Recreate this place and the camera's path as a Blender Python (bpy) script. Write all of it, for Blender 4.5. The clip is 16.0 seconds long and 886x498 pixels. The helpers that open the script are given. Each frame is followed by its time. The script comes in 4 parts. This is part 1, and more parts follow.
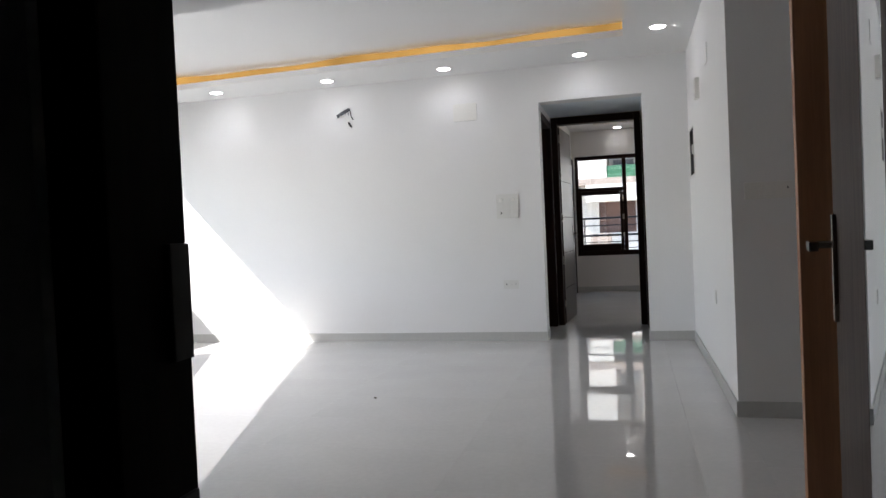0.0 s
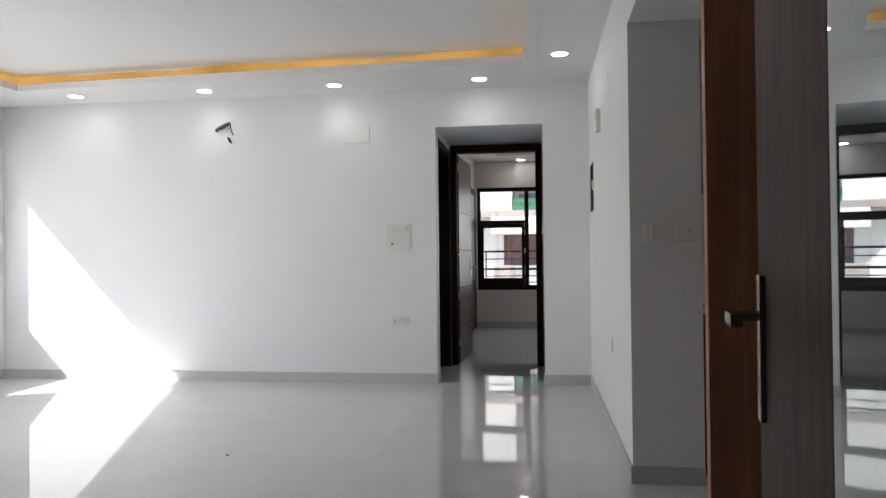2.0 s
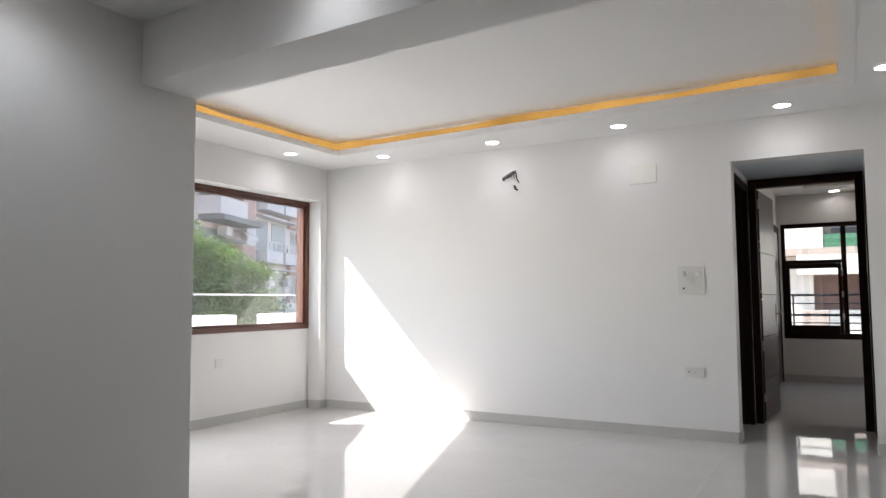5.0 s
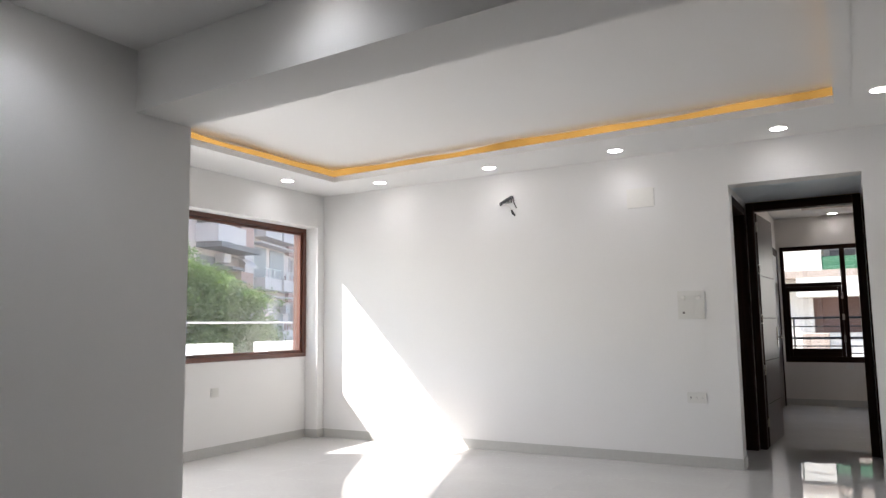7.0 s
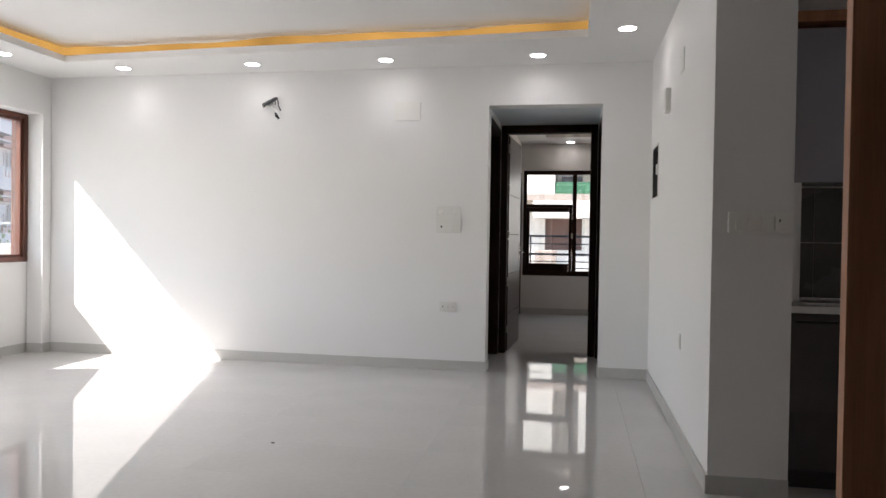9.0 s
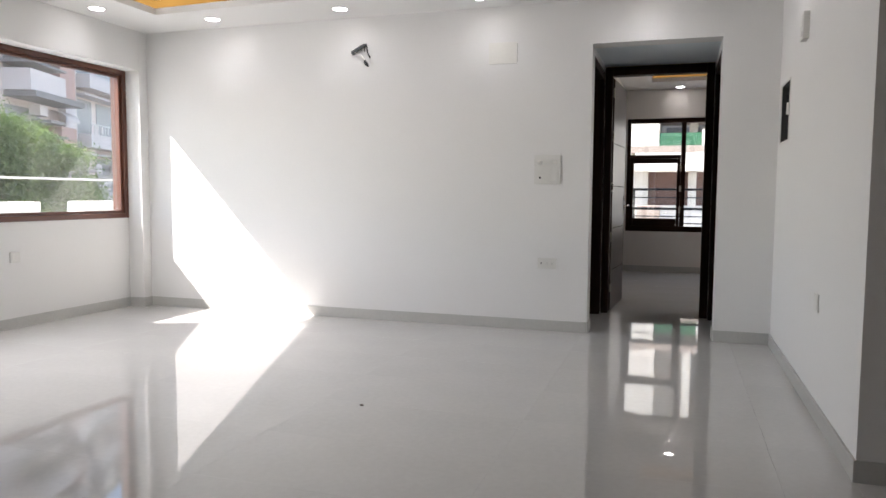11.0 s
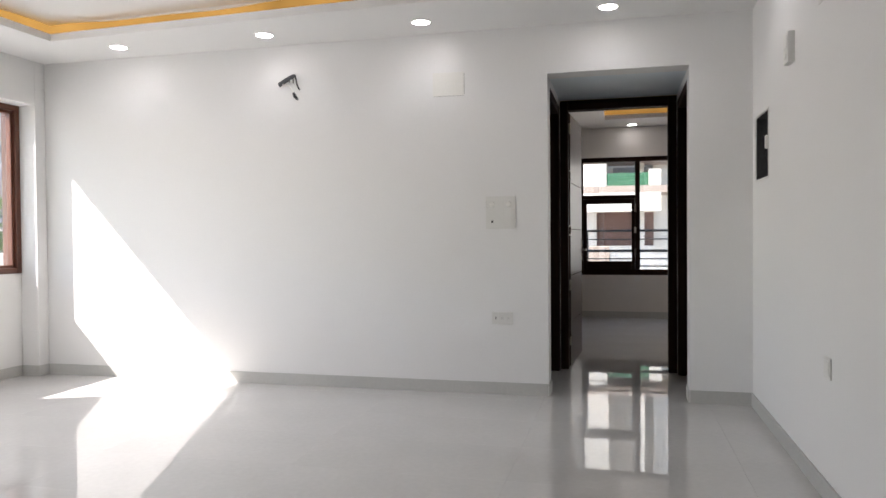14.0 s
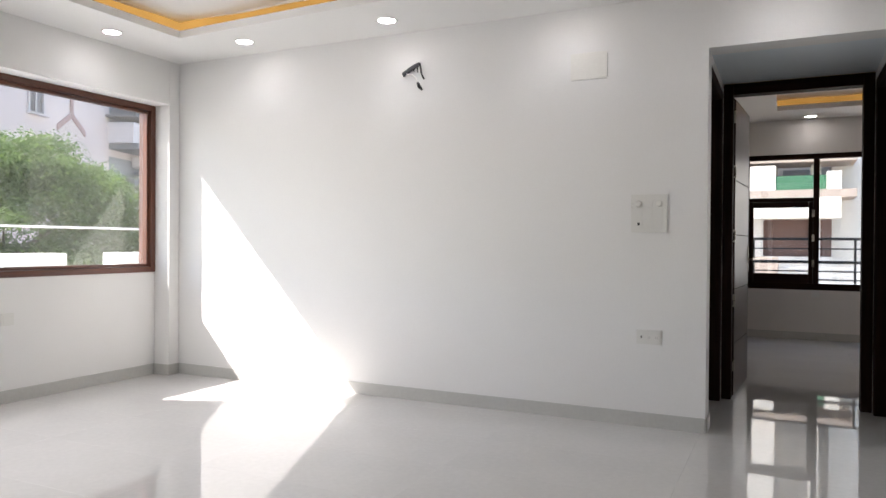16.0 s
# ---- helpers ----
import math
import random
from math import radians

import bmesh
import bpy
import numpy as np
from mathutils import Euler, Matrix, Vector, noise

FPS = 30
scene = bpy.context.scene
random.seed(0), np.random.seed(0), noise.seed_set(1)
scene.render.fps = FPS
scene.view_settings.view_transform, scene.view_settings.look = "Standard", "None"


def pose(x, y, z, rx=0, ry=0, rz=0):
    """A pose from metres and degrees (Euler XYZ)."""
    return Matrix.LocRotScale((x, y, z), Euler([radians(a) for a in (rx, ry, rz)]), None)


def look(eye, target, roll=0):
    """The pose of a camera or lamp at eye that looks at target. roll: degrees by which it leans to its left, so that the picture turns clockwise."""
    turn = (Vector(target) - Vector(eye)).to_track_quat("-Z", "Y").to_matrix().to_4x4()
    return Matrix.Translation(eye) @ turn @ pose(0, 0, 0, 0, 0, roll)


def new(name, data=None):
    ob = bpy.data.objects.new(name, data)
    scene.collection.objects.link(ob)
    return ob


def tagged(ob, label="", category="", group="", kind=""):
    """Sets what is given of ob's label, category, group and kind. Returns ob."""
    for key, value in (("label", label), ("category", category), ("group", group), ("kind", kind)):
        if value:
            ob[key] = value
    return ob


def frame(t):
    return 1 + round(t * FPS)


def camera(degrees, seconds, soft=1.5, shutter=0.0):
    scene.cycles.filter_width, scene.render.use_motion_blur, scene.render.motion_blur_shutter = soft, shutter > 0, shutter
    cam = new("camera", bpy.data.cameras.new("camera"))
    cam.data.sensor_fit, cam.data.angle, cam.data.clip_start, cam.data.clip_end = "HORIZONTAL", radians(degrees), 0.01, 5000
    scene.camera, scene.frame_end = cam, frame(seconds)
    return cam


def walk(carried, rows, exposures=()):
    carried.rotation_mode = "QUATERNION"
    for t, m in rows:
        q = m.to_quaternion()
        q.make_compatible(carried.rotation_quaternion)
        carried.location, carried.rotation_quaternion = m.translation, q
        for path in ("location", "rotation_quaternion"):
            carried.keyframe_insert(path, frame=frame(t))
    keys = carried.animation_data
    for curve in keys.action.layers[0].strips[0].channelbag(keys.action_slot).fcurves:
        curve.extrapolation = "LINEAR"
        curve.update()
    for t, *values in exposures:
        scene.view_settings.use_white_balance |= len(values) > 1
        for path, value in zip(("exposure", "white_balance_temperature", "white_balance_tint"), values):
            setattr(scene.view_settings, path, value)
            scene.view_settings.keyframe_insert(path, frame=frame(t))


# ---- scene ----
cam = camera(63.7, 16.0)
# seconds, x, y, z, pitch, roll, yaw
ROWS = [
    (0.0, -0.026, 0.058, 1.189, -1.35, 2.59, 14.80),
    (0.5, -0.036, 0.225, 1.186, -1.05, 1.62, 12.92),
    (1.0, -0.020, 0.363, 1.215, -0.11, 0.99, 6.22),
    (1.5, 0.026, 0.521, 1.215, 0.22, 0.86, 4.16),
    (2.0, 0.056, 0.664, 1.231, 0.63, 0.60, 7.52),
    (2.5, 0.053, 0.748, 1.238, 0.20, 0.14, 13.95),
    (3.0, 0.039, 0.790, 1.238, 0.22, -0.06, 19.50),
    (3.5, 0.013, 0.768, 1.236, 0.47, -0.03, 22.35),
    (4.0, 0.010, 0.774, 1.248, 1.03, 0.04, 25.00),
    (4.5, 0.008, 0.759, 1.261, 2.61, 0.19, 27.32),
    (4.7, 0.009, 0.755, 1.262, 3.20, 0.25, 28.52),
    (5.75, 0.002, 0.766, 1.274, 6.28, 0.44, 31.48),
    (6.8, -0.005, 0.792, 1.277, 7.22, 0.71, 31.19),
    (7.0, -0.005, 0.800, 1.272, 6.19, 0.84, 29.92),
    (7.5, 0.002, 0.804, 1.268, 4.10, 0.26, 26.10),
    (8.0, -0.046, 0.837, 1.268, 2.64, -0.22, 20.37),
    (8.5, -0.099, 0.879, 1.258, 0.33, -0.25, 14.26),
    (8.7, -0.107, 0.882, 1.258, -0.16, -0.46, 11.82),
    (9.75, -0.144, 1.013, 1.201, -2.55, -1.00, 9.65),
    (10.8, -0.190, 1.213, 1.180, -4.33, -0.76, 14.88),
    (11.0, -0.203, 1.268, 1.207, -4.36, -0.38, 18.08),
    (11.5, -0.233, 1.359, 1.243, -2.87, -0.23, 22.81),
    (12.0, -0.278, 1.485, 1.238, -2.67, -0.78, 21.81),
    (12.5, -0.322, 1.614, 1.229, -2.93, -1.20, 17.66),
    (13.0, -0.361, 1.690, 1.253, -0.45, -1.06, 13.28),
    (13.5, -0.379, 1.784, 1.244, -0.89, -0.66, 13.33),
    (14.0, -0.383, 2.003, 1.248, -1.00, 0.45, 13.90),
    (14.5, -0.373, 2.215, 1.248, -0.50, 0.74, 13.72),
    (15.0, -0.385, 2.374, 1.229, -0.56, 0.69, 15.12),
    (15.5, -0.418, 2.563, 1.211, -1.07, 0.00, 20.22),
    (16.0, -0.449, 2.651, 1.224, -0.46, -0.38, 25.80),
]
walk(cam, [(t, pose(x, y, z, 90 + p, r, w)) for t, x, y, z, p, r, w in ROWS],
     [(0.0, 1.92, 6240, 14), (1.5, 1.92, 6240, 14), (3.0, 1.92, 6480, 15), (16.0, 1.92, 6580, 16)])

# ---------------------------------------------------------------- world and light
world = bpy.data.worlds.new("world")
scene.world = world
world.use_nodes = True
wn = world.node_tree
sky = wn.nodes.new("ShaderNodeTexSky")
sky.sky_type, sky.sun_disc = "NISHITA", False
sky.sun_elevation, sky.sun_rotation = radians(44.9), radians(247.2)
wn.links.new(sky.outputs[0], wn.nodes["Background"].inputs[0])
wn.nodes["Background"].inputs[1].default_value = 0.15

sun = new("sun", bpy.data.lights.new("sun", "SUN"))
sun.data.energy, sun.data.angle, sun.data.color = 5.0, radians(0.6), (1.0, 0.96, 0.9)
sun.matrix_world = look((-10, -4.2, 10.8), (0, 0, 0))

# area lamp added at the living room window's unseen end, standing in for sky
daylight = new("window_sky_fill", bpy.data.lights.new("window_sky_fill", "AREA"))
daylight.data.shape, daylight.data.size, daylight.data.size_y = "RECTANGLE", 1.15, 0.95
daylight.data.energy, daylight.data.color = 11.0, (0.99, 0.985, 0.965)
daylight.data.spread = radians(150)
daylight.matrix_world = look((-5.64, 4.42, 1.75), (-3.2, 5.4, 0.55))

# area lamp added at the bedroom window's unseen end, standing in for sky
daylight2 = new("window_sky_fill", bpy.data.lights.new("window_sky_fill", "AREA"))
daylight2.data.shape, daylight2.data.size, daylight2.data.size_y = "RECTANGLE", 0.5, 1.4
daylight2.data.energy, daylight2.data.color = 2.6, (1.0, 0.94, 0.88)
daylight2.matrix_world = look((1.1, 13.07, 1.55), (1.1, 0, 1.55))


# ---------------------------------------------------------------- materials
def nodes_of(name):
    m = bpy.data.materials.new(name)
    m.use_nodes = True
    nt = m.node_tree
    return m, nt, nt.nodes["Principled BSDF"]


def mat(name, rgb, rough=0.5, metal=0.0, vary=0.08, scale=4.0, grain=60.0, bump=0.05, stretch=(1, 1, 1), spec=0.5, coat=0.0, rough_vary=0.06, piece=0.0):
    """A paint, stone, metal or wood surface: colour varied at two scales, with fine relief."""
    m, nt, b = nodes_of(name)
    co = nt.nodes.new("ShaderNodeTexCoord")
    mp = nt.nodes.new("ShaderNodeMapping")
    mp.inputs["Scale"].default_value = stretch
    nt.links.new(co.outputs["Object"], mp.inputs[0])
    big, fine = nt.nodes.new("ShaderNodeTexNoise"), nt.nodes.new("ShaderNodeTexNoise")
    for n, s, d in ((big, scale, 4), (fine, grain, 6)):
        n.inputs["Scale"].default_value, n.inputs["Detail"].default_value = s, d
        nt.links.new(mp.outputs[0], n.inputs["Vector"])
    add = nt.nodes.new("ShaderNodeMath")
    add.operation = "ADD"
    nt.links.new(big.outputs["Fac"], add.inputs[0])
    nt.links.new(fine.outputs["Fac"], add.inputs[1])
    source = add
    if piece:
        info = nt.nodes.new("ShaderNodeObjectInfo")
        ma = nt.nodes.new("ShaderNodeMath")
        ma.operation = "MULTIPLY_ADD"
        ma.inputs[1].default_value = piece
        nt.links.new(info.outputs["Random"], ma.inputs[0])
        nt.links.new(add.outputs[0], ma.inputs[2])
        source = ma
    mr = nt.nodes.new("ShaderNodeMapRange")
    mr.inputs["From Min"].default_value, mr.inputs["From Max"].default_value = 0.6, 1.4 + piece
    mr.inputs["To Min"].default_value, mr.inputs["To Max"].default_value = 1 - vary, 1 + vary
    nt.links.new(source.outputs[0], mr.inputs[0])
    mx = nt.nodes.new("ShaderNodeVectorMath")
    mx.operation = "SCALE"
    mx.inputs[0].default_value = rgb
    nt.links.new(mr.outputs[0], mx.inputs["Scale"])
    nt.links.new(mx.outputs[0], b.inputs["Base Color"])
    rr = nt.nodes.new("ShaderNodeMapRange")
    rr.inputs["From Min"].default_value, rr.inputs["From Max"].default_value = 0.3, 0.7
    rr.inputs["To Min"].default_value, rr.inputs["To Max"].default_value = max(0.0, rough - rough_vary), min(1.0, rough + rough_vary)
    nt.links.new(big.outputs["Fac"], rr.inputs[0])
    nt.links.new(rr.outputs[0], b.inputs["Roughness"])
    b.inputs["Metallic"].default_value = metal
    b.inputs["Specular IOR Level"].default_value = spec
    b.inputs["Coat Weight"].default_value = coat
    b.inputs["Coat Roughness"].default_value = 0.06
    if bump:
        bp = nt.nodes.new("ShaderNodeBump")
        bp.inputs["Strength"].default_value, bp.inputs["Distance"].default_value = bump, 0.002
        nt.links.new(fine.outputs["Fac"], bp.inputs["Height"])
        nt.links.new(bp.outputs[0], b.inputs["Normal"])
    return m


def wood(name, dark, light, rough, along="z", scale=1.0, bump=0.06, coat=0.0, spec=0.5):
    """Veneer: long streaks along one axis, with broad bands and fine pores."""
    m, nt, b = nodes_of(name)
    co = nt.nodes.new("ShaderNodeTexCoord")
    mp = nt.nodes.new("ShaderNodeMapping")
    k = [9.0 * scale] * 3
    k["xyz".index(along)] = 0.45 * scale
    mp.inputs["Scale"].default_value = k
    nt.links.new(co.outputs["Object"], mp.inputs[0])
    n1, n2 = nt.nodes.new("ShaderNodeTexNoise"), nt.nodes.new("ShaderNodeTexNoise")
    for n, s, d, dist in ((n1, 1.6, 5, 1.2), (n2, 14.0, 6, 0.2)):
        n.inputs["Scale"].default_value, n.inputs["Detail"].default_value, n.inputs["Distortion"].default_value = s, d, dist
        nt.links.new(mp.outputs[0], n.inputs["Vector"])
    mix = nt.nodes.new("ShaderNodeMath")
    mix.operation = "MULTIPLY_ADD"
    mix.inputs[1].default_value = 0.45
    nt.links.new(n2.outputs["Fac"], mix.inputs[0])
    nt.links.new(n1.outputs["Fac"], mix.inputs[2])
    ramp = nt.nodes.new("ShaderNodeValToRGB")
    ramp.color_ramp.elements[0].position, ramp.color_ramp.elements[0].color = 0.5, (*dark, 1)
    ramp.color_ramp.elements[1].position, ramp.color_ramp.elements[1].color = 0.95, (*light, 1)
    nt.links.new(mix.outputs[0], ramp.inputs[0])
    nt.links.new(ramp.outputs[0], b.inputs["Base Color"])
    b.inputs["Roughness"].default_value = rough
    b.inputs["Coat Weight"].default_value = coat
    b.inputs["Coat Roughness"].default_value = 0.15
    b.inputs["Specular IOR Level"].default_value = spec
    bp = nt.nodes.new("ShaderNodeBump")
    bp.inputs["Strength"].default_value, bp.inputs["Distance"].default_value = bump, 0.001
    nt.links.new(n2.outputs["Fac"], bp.inputs["Height"])
    nt.links.new(bp.outputs[0], b.inputs["Normal"])
    return m


def glow(name, rgb, strength, uneven=0.0):
    m, nt, b = nodes_of(name)
    e = nt.nodes.new("ShaderNodeEmission")
    e.inputs[0].default_value, e.inputs[1].default_value = (*rgb, 1), strength
    if uneven:
        n = nt.nodes.new("ShaderNodeTexNoise")
        n.inputs["Scale"].default_value = 1.3
        r = nt.nodes.new("ShaderNodeMapRange")
        r.inputs["To Min"].default_value, r.inputs["To Max"].default_value = strength * (1 - uneven), strength * (1 + uneven)
        r.inputs["From Min"].default_value, r.inputs["From Max"].default_value = 0.3, 0.7
        co = nt.nodes.new("ShaderNodeTexCoord")
        nt.links.new(co.outputs["Object"], n.inputs["Vector"])
        nt.links.new(n.outputs["Fac"], r.inputs[0])
        nt.links.new(r.outputs[0], e.inputs[1])
    nt.links.new(e.outputs[0], nt.nodes["Material Output"].inputs[0])
    return m


def glass(name):
    m, nt, b = nodes_of(name)
    t, g, x = nt.nodes.new("ShaderNodeBsdfTransparent"), nt.nodes.new("ShaderNodeBsdfGlossy"), nt.nodes.new("ShaderNodeMixShader")
    t.inputs[0].default_value = (0.93, 0.95, 0.94, 1)
    g.inputs["Roughness"].default_value = 0.02
    lw, pw, sc = nt.nodes.new("ShaderNodeLayerWeight"), nt.nodes.new("ShaderNodeMath"), nt.nodes.new("ShaderNodeMath")
    lw.inputs[0].default_value = 0.5
    pw.operation, pw.inputs[1].default_value = "POWER", 4.0
    sc.operation, sc.inputs[1].default_value, sc.inputs[2].default_value = "MULTIPLY_ADD", 0.5, 0.07
    nt.links.new(lw.outputs["Facing"], pw.inputs[0])
    nt.links.new(pw.outputs[0], sc.inputs[0])
    nt.links.new(sc.outputs[0], x.inputs[0])
    nt.links.new(t.outputs[0], x.inputs[1])
    nt.links.new(g.outputs[0], x.inputs[2])
    d, y = nt.nodes.new("ShaderNodeBsdfTranslucent"), nt.nodes.new("ShaderNodeMixShader")
    d.inputs[0].default_value = (0.8, 0.8, 0.78, 1)
    co, n, r = nt.nodes.new("ShaderNodeTexCoord"), nt.nodes.new("ShaderNodeTexNoise"), nt.nodes.new("ShaderNodeMapRange")
    n.inputs["Scale"].default_value, n.inputs["Detail"].default_value = 2.5, 6
    r.inputs["From Min"].default_value, r.inputs["From Max"].default_value = 0.35, 0.75
    r.inputs["To Min"].default_value, r.inputs["To Max"].default_value = 0.005, 0.014
    nt.links.new(co.outputs["Object"], n.inputs["Vector"])
    nt.links.new(n.outputs["Fac"], r.inputs[0])
    nt.links.new(r.outputs[0], y.inputs[0])
    nt.links.new(x.outputs[0], y.inputs[1])
    nt.links.new(d.outputs[0], y.inputs[2])
    nt.links.new(y.outputs[0], nt.nodes["Material Output"].inputs[0])
    return m


WHITE = mat("white_wall_paint", (0.80, 0.80, 0.79), 0.55, vary=0.025, scale=1.2, grain=140, bump=0.12, spec=0.35)
BEDPAINT = mat("cream_wall_paint", (0.75, 0.72, 0.68), 0.6, vary=0.03, scale=1.2, grain=140, bump=0.12, spec=0.3)
BLUEPAINT = mat("pale_blue_grey_paint", (0.74, 0.81, 0.86), 0.6, vary=0.03, scale=1.2, grain=140, bump=0.1, spec=0.3)
CEIL = mat("ceiling_paint", (0.82, 0.82, 0.81), 0.7, vary=0.02, scale=0.9, grain=120, bump=0.08, spec=0.3)
TILE = mat("polished_floor_tile", (0.60, 0.595, 0.58), 0.025, vary=0.055, scale=2.2, grain=30, bump=0.0, spec=0.85, rough_vary=0.01, piece=0.1)
nt_ = TILE.node_tree
wave, relief, place = nt_.nodes.new("ShaderNodeTexNoise"), nt_.nodes.new("ShaderNodeBump"), nt_.nodes.new("ShaderNodeNewGeometry")
wave.inputs["Scale"].default_value, wave.inputs["Detail"].default_value = 4.5, 2
relief.inputs["Strength"].default_value, relief.inputs["Distance"].default_value = 0.35, 0.001
nt_.links.new(place.outputs["Position"], wave.inputs["Vector"])
nt_.links.new(wave.outputs["Fac"], relief.inputs["Height"])
nt_.links.new(relief.outputs[0], nt_.nodes["Principled BSDF"].inputs["Normal"])
GROUT = mat("grout", (0.46, 0.45, 0.43), 0.8, vary=0.1)
SKIRT = mat("grey_skirting_tile", (0.50, 0.50, 0.48), 0.42, vary=0.06, scale=3, grain=40, bump=0.02)
BROWN = wood("red_brown_timber", (0.055, 0.017, 0.010), (0.16, 0.052, 0.028), 0.42, "z", 1.0, coat=0.2)
BROWN_Y = wood("red_brown_timber_along_y", (0.055, 0.017, 0.010), (0.16, 0.052, 0.028), 0.42, "y", 1.0, coat=0.2)
DARK = wood("dark_stained_timber", (0.011, 0.0045, 0.0030), (0.030, 0.013, 0.009), 0.6, "z", spec=0.08)
DARK_X = wood("dark_stained_timber_along_x", (0.011, 0.0045, 0.0030), (0.030, 0.013, 0.009), 0.6, "x", spec=0.08)
# timber blackened in its colour to stand for the unlit side
SHADEWOOD = wood("shade_black_timber", (0.003, 0.002, 0.0016), (0.009, 0.006, 0.005), 0.55, "z", spec=0.04)
LEAF = wood("dark_brown_laminate", (0.050, 0.034, 0.028), (0.125, 0.087, 0.071), 0.42, "z", 3.2, spec=0.03)
LEAF2 = wood("brown_grooved_laminate", (0.022, 0.014, 0.012), (0.070, 0.046, 0.040), 0.32, "z", 2.6, spec=0.25)
TEAK = wood("orange_teak_veneer", (0.40, 0.175, 0.080), (0.58, 0.28, 0.14), 0.40, "z", 1.1, coat=0.15)
MIRROR = mat("tinted_mirror", (0.52, 0.57, 0.59), 0.012, 0.82, vary=0.01, bump=0.0, rough_vary=0.0)
BRASS = mat("aged_nickel", (0.42, 0.38, 0.33), 0.28, 1.0, vary=0.1, bump=0.02)
BLACKMETAL = mat("black_metal", (0.02, 0.02, 0.02), 0.4, 0.6, vary=0.2)
STEEL = mat("brushed_steel", (0.55, 0.55, 0.55), 0.25, 1.0, vary=0.05, stretch=(1, 30, 1))
PLASTIC = mat("white_plastic", (0.74, 0.74, 0.71), 0.3, vary=0.02, bump=0.0)
PLASTIC2 = mat("ivory_plastic", (0.79, 0.785, 0.745), 0.35, vary=0.03, bump=0.0)
BLACK = mat("black_plastic", (0.015, 0.015, 0.017), 0.45, vary=0.2)
CAVITY = mat("raw_cement_cavity", (0.05, 0.05, 0.05), 0.9, vary=0.4, grain=90, bump=0.5)
# near-black base colour carries the lobby's lack of light
LOBBY = mat("lobby_shade_dark", (0.03, 0.028, 0.026), 0.6, vary=0.2)
GLASS = glass("window_glass")
LAMP = glow("downlight_diffuser", (1.0, 0.98, 0.95), 6.0)
AMBER_DIM = glow("dim_amber_led_strip", (1.0, 0.52, 0.12), 0.10, 0.3)
AMBER = glow("amber_led_strip", (1.0, 0.55, 0.14), 0.165, 0.3)
CABINET = mat("dark_gloss_laminate", (0.022, 0.008, 0.006), 0.15, vary=0.15, coat=0.5)
UPPER = mat("blue_grey_gloss_laminate", (0.34, 0.335, 0.39), 0.2, vary=0.04, coat=0.4)
SPLASH = mat("grey_splash_tile", (0.085, 0.080, 0.074), 0.25, vary=0.12, piece=0.2)
STONE = mat("white_stone_worktop", (0.70, 0.69, 0.66), 0.15, vary=0.06)
FACADE = mat("pinkish_stucco", (0.62, 0.525, 0.495), 0.9, vary=0.12, scale=0.6, grain=12, bump=0.2)
FACADE2 = mat("grey_stucco", (0.56, 0.51, 0.50), 0.9, vary=0.12, scale=0.6, grain=12, bump=0.2)
FACADE3 = mat("white_stucco", (0.74, 0.69, 0.62), 0.9, vary=0.08, scale=0.6, grain=12, bump=0.2)
CREAM = mat("tan_stucco", (0.36, 0.29, 0.245), 0.9, vary=0.08)
TRIMRED = mat("brick_red_band", (0.40, 0.265, 0.235), 0.9, vary=0.15)
PANE = mat("curtained_window_pane", (0.24, 0.235, 0.24), 0.4, vary=0.3, bump=0.0)
CURTAIN = mat("brown_blind", (0.16, 0.09, 0.07), 0.8, vary=0.25, scale=2, grain=20)
GREENCLOTH = mat("green_netting", (0.035, 0.13, 0.065), 0.7, vary=0.25, scale=3)
AWNING = mat("green_awning_cloth", (0.03, 0.22, 0.17), 0.7, vary=0.2)
def leafy(name, rgb):
    m = mat(name, rgb, 0.65, vary=0.5, scale=1.2, grain=6, bump=0.0, spec=0.25)
    nt = m.node_tree
    b = nt.nodes["Principled BSDF"]
    t, x = nt.nodes.new("ShaderNodeBsdfTranslucent"), nt.nodes.new("ShaderNodeMixShader")
    t.inputs[0].default_value = (rgb[0] * 1.9, rgb[1] * 1.9, rgb[2] * 1.2, 1)
    x.inputs[0].default_value = 0.3
    nt.links.new(b.outputs[0], x.inputs[1])
    nt.links.new(t.outputs[0], x.inputs[2])
    nt.links.new(x.outputs[0], nt.nodes["Material Output"].inputs[0])
    return m


BARK = mat("bark", (0.10, 0.075, 0.055), 0.9, vary=0.3, grain=40, bump=0.6)
FOLIAGE = leafy("foliage", (0.088, 0.142, 0.040))
ASPHALT = mat("dusty_concrete_ground", (0.34, 0.32, 0.29), 0.9, vary=0.2, bump=0.3)
RAIL = mat("white_painted_steel", (0.62, 0.62, 0.62), 0.4, vary=0.08)
BRICK = mat("pink_brick_panel", (0.42, 0.27, 0.235), 0.9, vary=0.15, grain=30)
FACADE3W = mat("pale_stucco", (0.60, 0.545, 0.53), 0.9, vary=0.1, scale=0.6, grain=12, bump=0.2)
# weathered ledges and awnings, and the painted shadow under the brick bay's balconies
CLUTTER_SHADE = mat("weathered_ledge_and_shade", (0.20, 0.19, 0.19), 0.9, vary=0.3, scale=2, grain=14)
GREYFOAM = mat("dark_grey_foam", (0.075, 0.078, 0.085), 0.8, vary=0.25, grain=80, bump=0.3)
CONCRETE = mat("white_washed_concrete", (0.72, 0.71, 0.69), 0.85, vary=0.1, bump=0.2)


